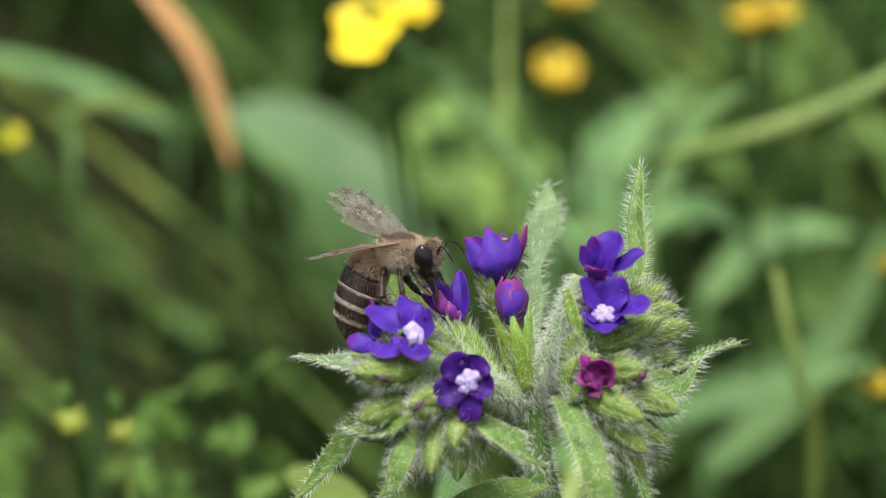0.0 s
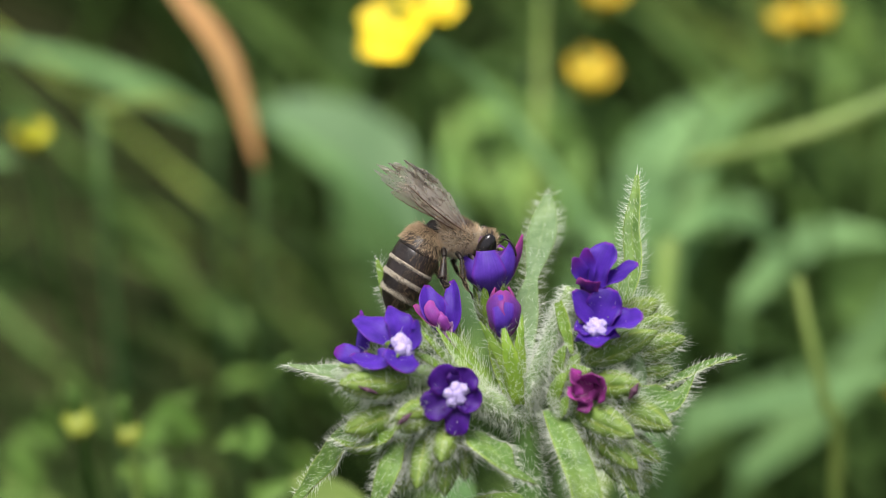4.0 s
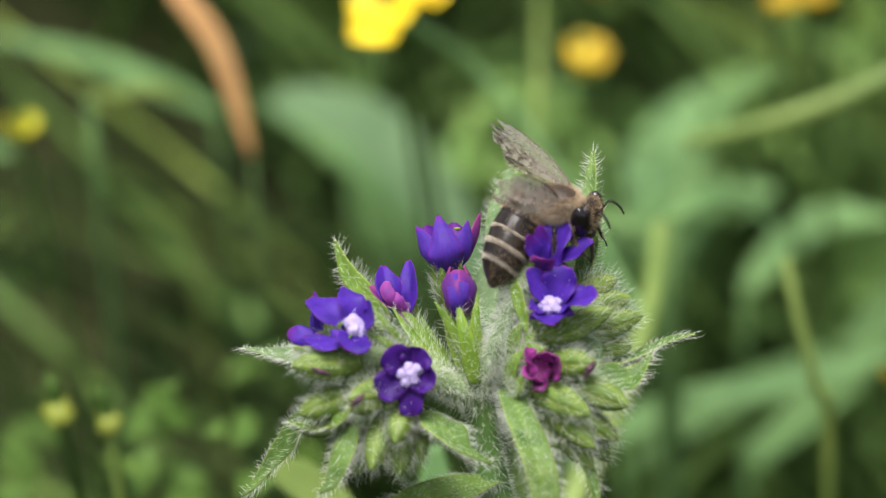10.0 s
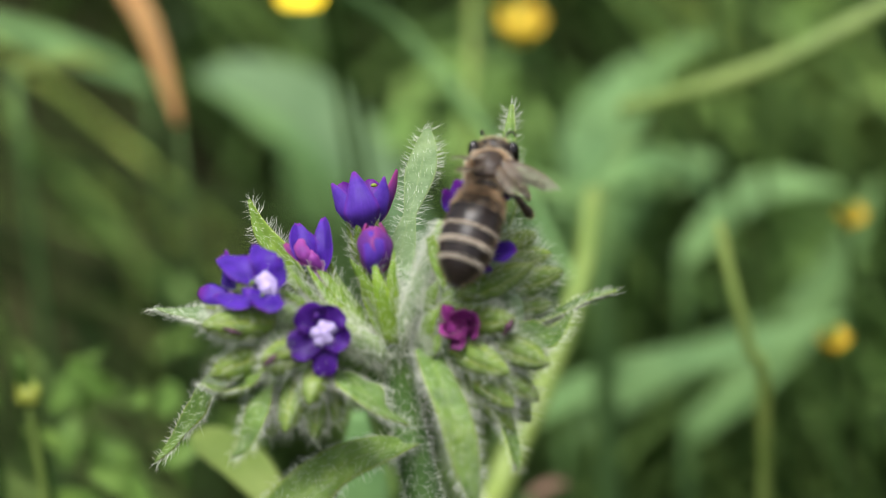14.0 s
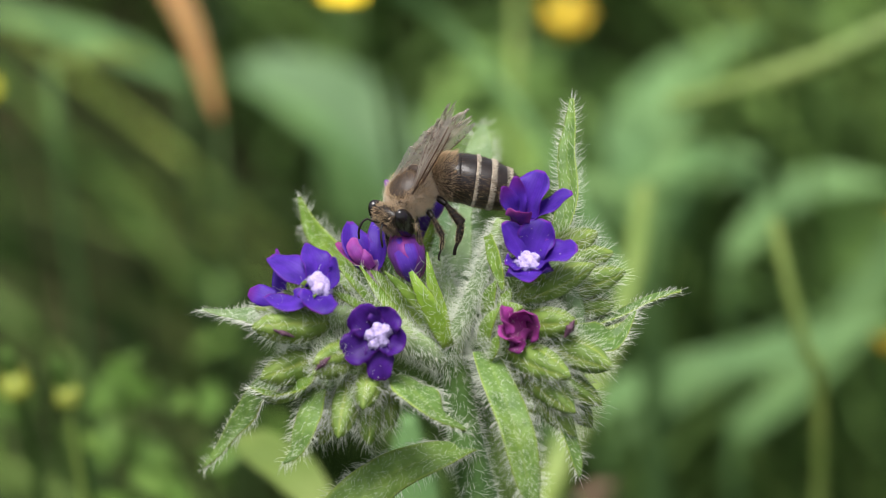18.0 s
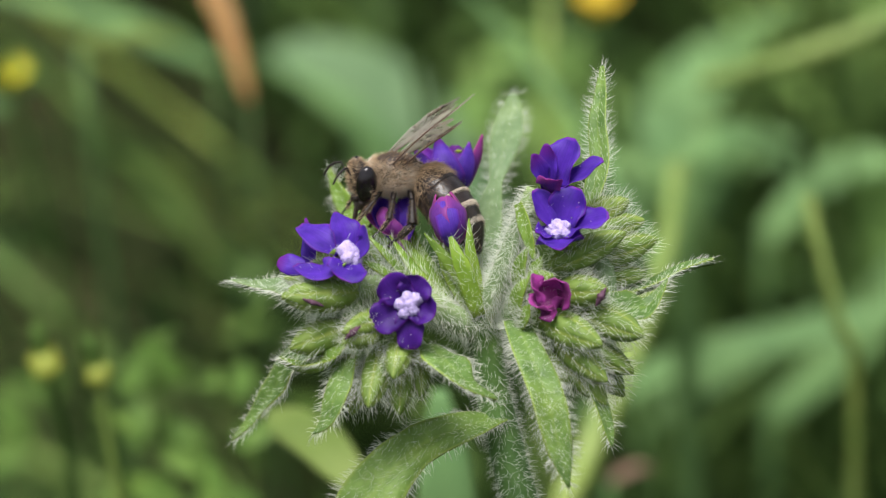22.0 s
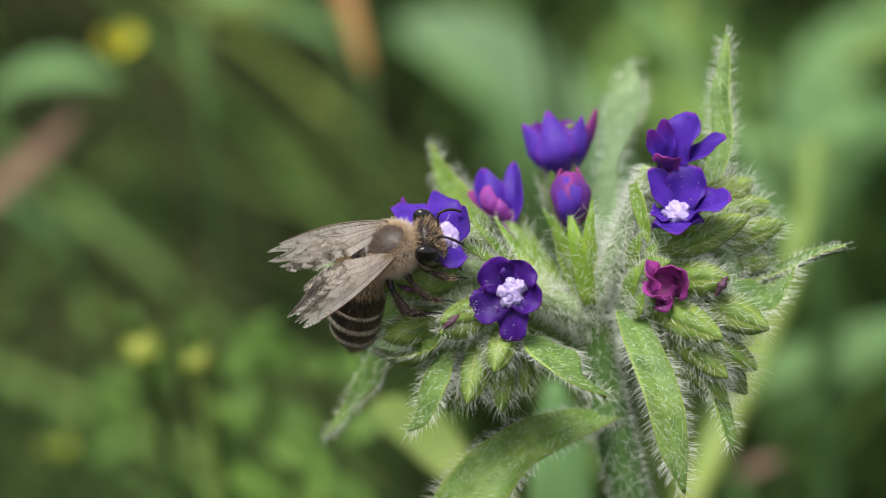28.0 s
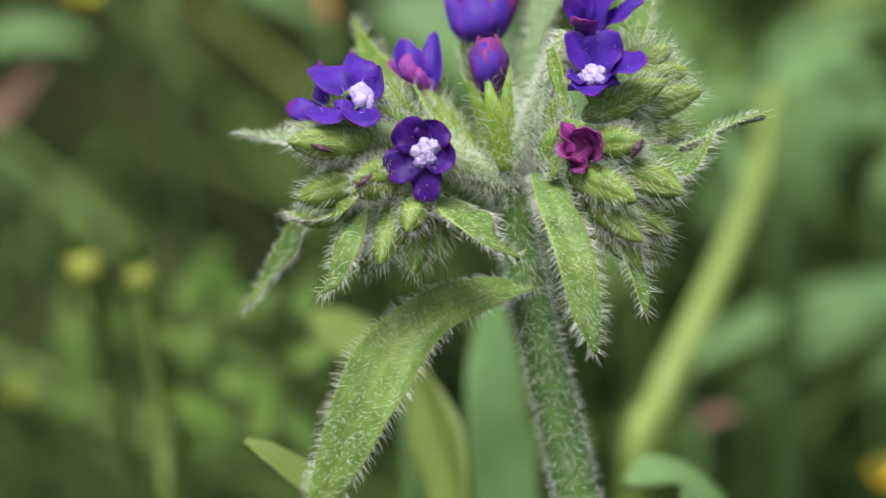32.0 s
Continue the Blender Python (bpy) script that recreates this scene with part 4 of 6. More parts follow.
# the middle bud on its long calyx
mid = bud((3.75, 4.0, 6.3), (3.5, 7.0, 6.5), 1.15, "closed wine-violet bud on a long green calyx", hair=0, mat=M_PETAL_BUD)
for k, (pts, wide, up, mat) in enumerate((
        ([(3.7, 4.0, 5.8), (3.0, 5.0, 4.9), (2.75, 6.2, 4.9), (2.95, 7.1, 5.5), (3.2, 7.4, 6.0)], 0.92, (-0.7, 0, -0.8), M_PETAL_BUD),
        ([(3.75, 4.0, 5.7), (3.65, 5.0, 4.5), (3.6, 6.2, 4.5), (3.55, 7.1, 5.2), (3.5, 7.3, 5.9)], 0.8, (0.1, 0, -1), M_PETAL_LIT),
        ([(3.85, 4.0, 5.8), (4.4, 5.0, 4.9), (4.5, 6.1, 4.9), (4.3, 7.0, 5.5), (4.15, 7.3, 6.0)], 0.92, (0.7, 0, -0.8), M_PETAL_BUD),
        ([(3.85, 4.0, 6.6), (4.75, 5.2, 6.6), (4.75, 6.3, 6.8), (4.5, 7.1, 6.8), (4.1, 7.75, 6.8)], 1.0, (1, 0, 0), M_PETAL_PINK),
        ([(3.65, 4.0, 6.6), (2.6, 5.2, 6.6), (2.45, 6.3, 6.8), (2.7, 7.1, 6.8), (3.0, 7.7, 6.8)], 1.0, (-1, 0, 0), M_PETAL_PINK))):
    free_petal(mid, pts, [wide * w for w in (0.6, 0.9, 1.0, 1.0, 0.95, 0.8, 0.35)], up, mat, 0.05, 0.45, 0.2, seed=k)
for k, (pts, wide, mat) in enumerate((
        ([(4.6, -0.9, 5.0), (3.85, 1.8, 5.2), (2.85, 3.6, 5.2), (1.85, 5.2, 5.2)], 0.51, M_SEPAL),
        ([(4.65, -0.9, 4.8), (4.2, 1.8, 4.2), (3.8, 3.5, 4.2), (3.5, 5.1, 4.9)], 0.59, M_SEPAL_BRIGHT),
        ([(4.7, -0.9, 5.0), (4.72, 1.8, 5.0), (4.75, 3.6, 4.8), (5.0, 5.7, 5.2)], 0.51, M_SEPAL_BRIGHT),
        ([(4.6, -0.9, 5.6), (4.3, 1.8, 6.4), (4.3, 3.6, 7.0), (4.4, 5.4, 7.4)], 0.7, M_SEPAL),
        ([(4.6, -0.9, 5.6), (3.6, 1.8, 6.2), (3.0, 3.6, 6.8), (2.6, 5.2, 7.2)], 0.7, M_SEPAL))):
    free_sepal(mid, pts, [wide * w for w in (0.75, 1.0, 1.05, 0.95, 0.7, 0.45, 0.05)], (0.1 * k - 0.2, 0.1, -1), mat, 140, seed=k)
for k, pts in enumerate(([(0.5, 1.5, 3.2), (-0.6, 2.7, 2.2), (-1.6, 3.8, 1.8), (-2.5, 4.7, 2.0)], [(0.1, 1.4, 2.4), (-1.2, 2.2, 1.2), (-2.2, 2.8, 0.8), (-3.2, 3.2, 1.0)])):
    free_sepal(plant, pts, (0.35, 0.45, 0.42, 0.3, 0.05), (0.5, 0.6, -0.6), M_SEPAL, 200, seed=k)
v, f = ellipsoid(uvd((3.7, 10.5, 12.8)), np.array((0.26, 0.14, 0.14)) * MM, 8, 10)
link_mesh("anther", v, f, M_SEPAL, cup, "small yellow-green anther")

# closed calyces in the two curled clusters
CALYX = "plump downy green calyx"
for base, tip, r in (((-3.4, 1.4, 2.6), (-8.0, 0.6, 1.2), 1.25), ((-4.0, -1.2, 3.2), (-8.0, -2.6, 1.6), 1.2), ((-1.4, -1.0, 2.6), (-4.4, -2.3, -0.9), 1.0),
                     ((-1.8, -2.6, 3), (-2.9, -6.6, 0.0), 1.05), ((-0.6, -2.8, 3), (-0.9, -7.2, 1.2), 1.0), ((-0.4, -1.8, 2.2), (-1.2, -4.7, -0.9), 0.95),
                     ((-3.6, -2.6, 3.4), (-5.4, -6.0, 2.4), 0.95), ((0.4, -2.2, 3.4), (0.6, -6.2, 2.0), 0.85), ((-2.4, -3.2, 3.6), (-4.2, -7.2, 3.2), 0.85), ((-4.6, 1.6, 4.4), (-8.4, 2.1, 4.8), 1.0)):
    bud(base, tip, r, CALYX)
for base, tip, r in (((8.6, -1.0, 2.6), (12.6, -3.0, -0.8), 1.15), ((11.6, -0.8, 3.2), (15.5, -2.5, 1.0), 1.15), ((9.6, -2.2, 3), (12.9, -5.4, 0.2), 1.05),
                     ((11.2, -2.8, 3.6), (14.8, -5.0, 2.6), 1.0), ((9.8, -3.0, 3.4), (12.9, -7.0, 1.6), 0.95), ((11.8, -3.4, 4.6), (14.2, -6.6, 4.0), 0.95),
                     ((11.4, 5.0, 5.4), (15.0, 6.6, 4.6), 1.05), ((11.2, 4.2, 5.0), (16.0, 5.2, 4.6), 1.05), ((11.8, 2.6, 5.0), (16.8, 3.9, 4.4), 1.1),
                     ((9.4, 2.2, 3.2), (14.6, 4.4, 2.6), 1.05), ((12.0, 1.4, 5.4), (16.0, 1.6, 5.0), 0.95), ((9.0, -1.8, 4.4), (10.4, -5.6, 2.4), 0.9)):
    bud(base, tip, r, CALYX)
bud((9.8, 0.6, 3.0), (13.2, 0.6, 0.6), 1.1, "downy green calyx with a withered corolla", slit=((12.7, 0.2, 0.5), (0.5, 0.8, -0.1), 0.7, 0.38))
bud((-3.4, 0.9, 2.4), (-8.4, 0.9, 0.0), 1.2, "downy green calyx with a withered corolla", slit=((-6.3, 0.45, -0.35), (-0.92, 0.36, 0.05), 0.75, 0.26))
bud((-1.2, -0.4, 1.8), (-4.4, -1.6, -1.0), 0.85, "downy green calyx with a withered corolla", slit=((-3.75, -1.6, -1.1), (0.75, 0.6, 0.05), 0.7, 0.3))


# ---- the honey bee: its own space has +y ahead, +x to its right, +z up, in metres ----
bee = thing("honey_bee", (0, 0, 0), "brown furry honey bee with frayed wings on the flowers", "bee")
brng = np.random.default_rng(5)


def mm(v):
    return np.asarray(v, float) * MM


def bee_mesh(name, piece, mat, parent, label="", uvs=None):
    return link_mesh(name, piece[0], piece[1], mat, parent, label, uvs=uvs, local=True)


def fur(parent, piece, count, length, mat, lean, lean_by, keep=None, label="", width=0.012, spread=0.3):
    return hair_part("fur", hairs(piece[0], piece[1], count, length * MM, width * MM, brng, np.array(lean, float), lean_by, 0.25, keep=keep, spread=spread), mat, parent, label, local=True)


# thorax
piece = ellipsoid(mm((0, 0, 0)), mm((1.48, 1.66, 1.42)), 20, 28)
thorax = bee_mesh("thorax", piece, M_SHELL_WARM, bee, "tan furry thorax with a dark back")
fur(thorax, piece, 4600, 0.68, M_FUR_PALE, (0, -0.6, 0.3), 0.3, lambda p, n: n[:, 2] < 0.62, "long pale fur", 0.009)
fur(thorax, piece, 8500, 0.52, M_FUR, (0, -1, 0.2), 0.3, lambda p, n: (p[:, 2] < 0) | ((p[:, 0] / (1.06 * MM)) ** 2 + (p[:, 1] / (1.2 * MM)) ** 2 > brng.uniform(0.8, 1.3, len(p))), "dense tan fur")
fur(thorax, piece, 4500, 0.22, M_FUR_BROWN, (0, -1, 0.1), 0.8, lambda p, n: (n[:, 2] > 0.55), "short dark fur", 0.009)
bee_mesh("waist", ellipsoid(mm((0, -1.75, 0.0)), mm((0.85, 0.7, 0.75)), 12, 16), M_SHELL, thorax, "dark narrow waist")
plate = ellipsoid(mm((0, -1.3, 0.85)), mm((0.9, 0.38, 0.42)), 10, 14)
bee_mesh("scutellum", plate, M_SHELL_WARM, thorax)

# head, facing down and ahead
piece = ellipsoid(mm((0, 0.62, -0.3)), mm((1.42, 0.72, 1.35)), 18, 24, Matrix.Rotation(radians(-14), 4, "X"))
head_part = bee_mesh("head", piece, M_SHELL, bee, "dark head with large black eyes")
head_part.location = mm((0, 1.5, -0.15))
head_part.scale = (1.16, 1.12, 1.16)
fur(head_part, piece, 1500, 0.36, M_FUR, (0, 0.8, 0.4), 0.4, lambda p, n: (np.abs(p[:, 0]) < 0.85 * MM) & (n[:, 1] > 0.1) & (p[:, 2] > -0.9 * MM), "tan face fur", 0.010)
fur(head_part, piece, 1500, 0.24, M_FUR_BROWN, (0, 0.6, 0.6), 0.4, lambda p, n: (np.abs(p[:, 0]) < 1.0 * MM) & (p[:, 2] > -0.75 * MM), "short brown face fur")
fur(head_part, piece, 1500, 0.36, M_FUR, (0, -0.5, 0.3), 0.4, lambda p, n: n[:, 1] < -0.2)
for sgn in (-1, 1):
    bee_mesh("eye", ellipsoid(mm((sgn * 1.04, 0.64, -0.15)), mm((0.5, 0.66, 1.14)), 16, 18, Matrix.Rotation(radians(sgn * 10), 4, "Y")), M_EYE, head_part, "glossy black compound eye")
    q = [mm((sgn * 0.26, 1.2, -0.1)), mm((sgn * 0.5, 1.55, 0.4)), mm((sgn * 0.7, 1.75, 0.8))]
    bee_mesh("antenna", join([tube(q, mm([0.05, 0.055, 0.055]), 8, 10)[:2], tube([q[2], mm((sgn * 0.85, 2.1, 0.75)), mm((sgn * 1.0, 2.5, 0.4)), mm((sgn * 1.05, 2.75, -0.05))], mm([0.065, 0.075, 0.075, 0.06]), 8, 14)[:2]]), M_SHELL, head_part, "black bent antenna")
    bee_mesh("mandible", tube([mm((sgn * 0.75 * 0.82, 0.9 * 0.82, -1.6 * 0.82)), mm((sgn * 0.6 * 0.82, 1.0 * 0.82, -2.05 * 0.82)), mm((sgn * 0.15 * 0.82, 1.1 * 0.82, -2.3 * 0.82))], mm([0.28, 0.22, 0.08]), 8, 10)[:2], M_SHELL_WARM, head_part)
bee_mesh("proboscis", tube([mm((0, 0.9 * 0.82, -1.7 * 0.82)), mm((0, 1.2 * 0.82, -2.5 * 0.82)), mm((0, 1.3 * 0.82, -3.4 * 0.82)), mm((0, 1.25 * 0.82, -4.1 * 0.82))], mm([0.22, 0.16, 0.12, 0.05]), 8, 14)[:2], M_SHELL_WARM, head_part)
bee_mesh("labrum", ellipsoid(mm((0, 1.25 * 0.82, -1.45 * 0.82)), mm((0.6 * 0.82, 0.3 * 0.82, 0.35 * 0.82)), 8, 12), M_SHELL_WARM, head_part)

# abdomen: overlapping dark plates, each with a pale downy hind edge
abdomen = bee_mesh("abdomen", ellipsoid(mm((0, -3.2, -0.2)), mm((1.35, 3.1, 1.1)), 16, 22), M_SHELL_WARM, bee, "dark brown abdomen with pale downy bands")
abdomen.location = mm((0, -2.05, 0.05))
BANDS = [(0.0, 0.8, 0.95, 1.62), (0.72, 1.9, 1.66, 1.95), (1.82, 3.05, 1.96, 2.03), (2.95, 4.15, 2.0, 1.95), (4.05, 5.2, 1.92, 1.62), (5.1, 6.6, 1.6, 0.3)]


def on_abdomen(v):
    """The plates' rings flattened, and bent down towards the tip."""
    return v * (0.95, 1.08, 0.84) + mm((0, 0, -0.1)) - np.c_[np.zeros(len(v)), np.zeros(len(v)), 16.0 * v[:, 1] ** 2]


for k, (a, b, ra, rb) in enumerate(BANDS):
    prof = [(a, ra * 0.93), (a + 0.06, ra), (a + (b - a) * 0.5, (ra + rb) / 2 * (1.03 if k < 5 else 1.2)), (b - 0.07, rb * 1.02), (b, rb * 0.95)]
    v, f, uv = revolve(mm(prof), (0, 0, 0), (0, -1, 0), 30, 12, side=(0, 0, 1))
    v = on_abdomen(v)
    bee_mesh("abdomen_plate", (v, f), M_PLATE, abdomen)
    if 1 < k < 5:
        w = (0.1, 0.1, 0.2, 0.36, 0.42)[k]
        prof = [(b - w, (rb + 0.3 * (ra - rb) * w) * 1.0), (b - w * 0.8, rb * 1.035), (b - w * 0.4, rb * 1.03), (b - 0.02, rb * 1.01), (b, rb * 0.97)]
        v2, f2, _ = revolve(mm(prof), (0, 0, 0), (0, -1, 0), 30, 8, side=(0, 0, 1))
        v2 = on_abdomen(v2)
        bee_mesh("band", (v2, f2), M_BAND, abdomen, "pale beige band")
        fur(abdomen, (v2, f2), (0, 300, 1200, 2200, 2200)[k], 0.22, M_FUR_PALE, (0, -1, 0), 1.6, None, "pale downy band", 0.010)
    if k == 1:
        fur(abdomen, (v, f), 1900, 0.5, M_FUR, (0, -1, 0.3), 1.0, lambda p, n: p[:, 1] > -1.7 * MM, "tan fur", 0.010)
    if k == 0:
        fur(abdomen, (v, f), 2600, 0.6, M_FUR, (0, -1, 0), 0.9, None, "tan fur", 0.011)
    fur(abdomen, (v, f), 750, 0.36, M_FUR_BROWN, (0, -1, 0), 1.6, lambda p, n: n[:, 2] < 0.35, "short brown fur", 0.012)
    fur(abdomen, (v, f), 500, 0.25, M_FUR_DARK, (0, -1, 0), 1.5, lambda p, n: n[:, 2] > 0.0, "", 0.009)


def wing(name, length, width, sgn, seed, frayed, notch):
    """A frayed translucent wing lying along -y from its hinge, its fore edge outward."""
    rng = np.random.default_rng(seed)
    rows, cols = 46, 15
    q = np.linspace(0, 1, rows)
    lead = width * (0.10 + 0.20 * np.sin(np.pi * np.minimum(1, q * 0.84)) ** 0.8)
    trail = -width * (0.06 + 0.72 * np.clip(np.sin(np.pi * np.clip(q * 0.8 + 0.02, 0, 1)), 0, 1) ** 0.75 * (0.35 + 0.65 * q))
    end = 1 - frayed * (rng.random(cols) * 0.10 + 0.05 * np.abs(np.sin(np.linspace(0, 9, cols) + seed))) - notch * np.linspace(1, 0, cols) ** 2
    rag = np.where(q > 0.45, 1 - frayed * (0.14 * rng.random(rows) + 0.05 * (np.arange(rows) % 3 == 0)), 1.0)
    x = np.linspace(0, 1, cols)
    v = np.zeros((rows, cols, 3))
    for i in range(rows):
        for j in range(cols):
            s = q[i] * end[j]
            across = trail[i] * rag[i] * (1 - x[j]) + lead[i] * x[j]
            v[i, j] = (sgn * across, -s * length, 0.05 * math.sin(9 * x[j]) * width * 0.25 + 0.10 * math.sin(5 * s) + 0.006 * rng.normal() * q[i])
    top = mm(v.reshape(-1, 3))
    allv = np.concatenate([top, top - mm((0, 0, 0.02))])
    f = grid_faces(rows, cols)
    f = f + [tuple(reversed([i + rows * cols for i in g])) for g in f]
    ob = bee_mesh(name, (allv, f), M_WING, bee, "translucent frayed wing with brown veins")
    for a, b, c, e, r in ((1.0, 1.0, 0.0, 0.93, 0.11), (0.86, 0.86, 0.02, 0.7, 0.05), (0.6, 0.72, 0.02, 0.88, 0.035), (0.5, 0.4, 0.03, 0.85, 0.035), (0.35, 0.14, 0.05, 0.78, 0.035), (0.7, 0.95, 0.45, 0.8, 0.03), (0.45, 0.7, 0.5, 0.56, 0.03), (0.2, 0.5, 0.42, 0.5, 0.03), (0.4, 0.72, 0.66, 0.74, 0.028), (0.15, 0.4, 0.6, 0.68, 0.028)):
        pts = []
        for s in np.linspace(c, e, 7):
            xx = a + (b - a) * (s - c) / max(e - c, 0.01)
            i, j = min(rows - 1, int(s * (rows - 1))), min(cols - 1, int(round(xx * (cols - 1))))
            pts.append(top[i * cols + j])
        bee_mesh("vein", tube(pts, mm([0.62 * r, 0.5 * r, 0.36 * r]), 5, 12)[:2], M_VEIN, ob)
    return ob


wings = {}
for sgn, side in ((1, "r"), (-1, "l")):
    wings["f" + side] = wing("forewing", 8.2, 3.1, sgn, 3 + sgn, 1.7, 0.10)
    wings["h" + side] = wing("hindwing", 5.6, 2.4, sgn, 8 + sgn, 1.5, 0.05)
    wings["f" + side].location = mm((sgn * 1.05, 0.3, 0.9))
    wings["h" + side].location = mm((sgn * 1.0, -0.45, 0.75))


def leg(points, radii, sgn, basket):
    """A jointed leg: thigh with shin and foot as its pieces."""
    radii = [0.8 * r for r in radii]
    p = [mm((sgn * a, b, c)) * 0.84 for a, b, c in points]
    thigh = bee_mesh("leg", join([tube(p[0:2] if len(p) < 3 else [p[0], (p[0] + p[1]) / 2 + mm((0, 0, 0.08)), p[1]], mm([radii[0] * 0.7, radii[0], radii[0] * 0.75]), 10, 12)[:2]]), M_SHELL, bee, "dark jointed leg")
    mid = (p[1] + p[2]) / 2
    v, f, _ = tube([p[1], mid, p[2]], mm([radii[1] * 0.55, radii[1] * 0.9, radii[1] * (1.25 if basket else 1.0)]), 10, 14)
    bee_mesh("shin", (v, f), M_SHELL, thigh)
    fur(thigh, (v, f), 260, 0.3, M_FUR_BROWN, (0, 0, -1), 0.6, None, "", 0.010)
    v, f, _ = tube([p[2], (p[2] + p[3]) / 2, p[3]], mm([radii[2] * 0.8, radii[2], radii[2] * 0.7]), 8, 12)
    foot = [(v, f), tube([p[3], p[3] * 0.4 + p[4] * 0.6 + mm((0, 0, 0.12)), p[4]], mm([radii[2] * 0.45, radii[2] * 0.4, radii[2] * 0.5]), 6, 14)[:2]]
    bee_mesh("foot", join(foot), M_SHELL, thigh)
    fur(thigh, (v, f), 140, 0.2, M_FUR, (0, 0, -1), 0.7, None, "", 0.010)
    return thigh


legs = {}
for sgn, side in ((1, "r"), (-1, "l")):
    legs["f" + side] = leg([(0.8, 1.2, -1.3), (1.7, 2.0, -1.7), (2.0, 2.9, -2.6), (1.8, 3.4, -3.3), (1.6, 3.9, -3.9)], (0.24, 0.24, 0.17), sgn, False)
    legs["m" + side] = leg([(1.0, 0.1, -1.3), (2.2, 0.6, -1.6), (2.9, 1.1, -3.1), (2.8, 1.8, -4.0), (2.7, 2.5, -4.7)], (0.27, 0.25, 0.2), sgn, False)
    legs["h" + side] = leg([(1.0, -1.1, -1.2), (2.3, -1.0, -1.7), (3.2, -0.8, -3.5), (3.1, 0.3, -4.6), (2.9, 1.1, -5.4)], (0.3, 0.36, 0.36), sgn, True)


# ---- ground and meadow ----
def ground_sheet():
    rng = np.random.default_rng(2)
    xs = np.concatenate([[-400, -60, -12, -3, -1.2], np.linspace(-0.8, 0.8, 50), [1.2, 3, 12, 60, 400]])
    v = [(x, y, (noise.noise(Vector((x * 9, y * 9, 0))) * 0.008 if max(abs(x), abs(y)) < 0.9 else 0.0)) for y in xs for x in xs]
    ob = link_mesh("ground", v, grid_faces(len(xs), len(xs)), M_SOIL)
    return tagged(ob, "dark bare soil under the meadow plants", "ground", kind="structure")


ground_sheet()


def many_blades(name, spots, mat, label, category):
    """Joined grass blades: rows (x, y, height, lean x, lean y, half width, bend)."""
    vs, fs, us, k = [], [], [], 0
    for x, y, h, lx, ly, hw, bend in spots:
        n = 8
        q = np.linspace(0, 1, n)[:, None]
        c = np.array([[x, y, 0]]) + q * np.array([[lx, ly, h]]) + q**2 * np.array([[lx * bend, ly * bend, -h * 0.25 * bend]])
        t = unit(np.gradient(c, axis=0))
        s = unit(np.cross(t, np.array([math.sin(x * 91 + y * 57), math.cos(x * 91 + y * 57), 0.2])))
        nn = np.cross(s, t)
        w = hw * np.sqrt(np.clip(1 - q**2.2, 0.0, 1)) * np.clip(0.55 + q * 2, 0, 1)
        v = np.stack([c - s * w, c + nn * w * 0.35, c + s * w, c - nn * w * 0.05], 1).reshape(-1, 3)
        vs.append(v)
        fs += [(k + a, k + b, k + c2, k + d) for a, b, c2, d in grid_faces(n, 4, True)]
        us.append(np.stack(np.broadcast_arrays(q, np.array([[0.2, 0.3, 0.4, 0.3]])), -1).reshape(-1, 2))
        k += len(v)
    ob = link_mesh(name, np.concatenate(vs), fs, mat, uvs=np.concatenate(us))
    return tagged(ob, label, category, kind="stuff")


def in_keep_out(x, y):
    return y < 0.055 and abs(x) < 0.16 or (-0.3 < y < 0.06 and abs(x) < 0.2)


grng = np.random.default_rng(21)


def patch(x, y, k=6.0, z=3.0):
    return noise.noise(Vector((x * k, y * k, z)))


def shady_gap(x, y):
    """A hollow in the meadow where little grows."""
    d = ((x + 0.045) / 0.05) ** 2 + ((y - 0.37) / 0.14) ** 2
    a = ((x + 0.095) / 0.065) ** 2 + ((y - 0.4) / 0.18) ** 2
    b = ((x + 0.19) / 0.05) ** 2 + ((y - 0.4) / 0.13) ** 2
    c = ((x + 0.065) / 0.045) ** 2 + ((y - 0.27) / 0.13) ** 2
    return min(a, b, c, d) < 1.1 + patch(x, y, 20, 4.0)


spots = []
while len(spots) < 5200:
    x, y = grng.uniform(-0.4, 0.4), grng.uniform(0.10, 0.85)
    h = grng.uniform(0.05, 0.2) * (0.8 + 0.6 * patch(x, y, 9))
    if h > 0.215 - 0.14 * y or in_keep_out(x, y) or (-0.075 < x < -0.02 and 0.22 < y < 0.45 and grng.random() < 0.55) or (y < 0.25 and x < 0.02 and h > 0.07) or (shady_gap(x, y) and (h > 0.08 or grng.random() < 0.93)) or patch(x, y, 13, 8.0) < grng.uniform(-0.12, 0.18):
        continue
    a = grng.uniform(0, 6.28)
    l = h * grng.uniform(0.15, 0.75)
    spots.append((x, y, h, math.cos(a) * l, math.sin(a) * l * 0.6, grng.uniform(0.0008, 0.0022), grng.uniform(0.1, 1.1)))
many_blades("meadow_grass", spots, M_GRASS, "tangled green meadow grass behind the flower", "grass")


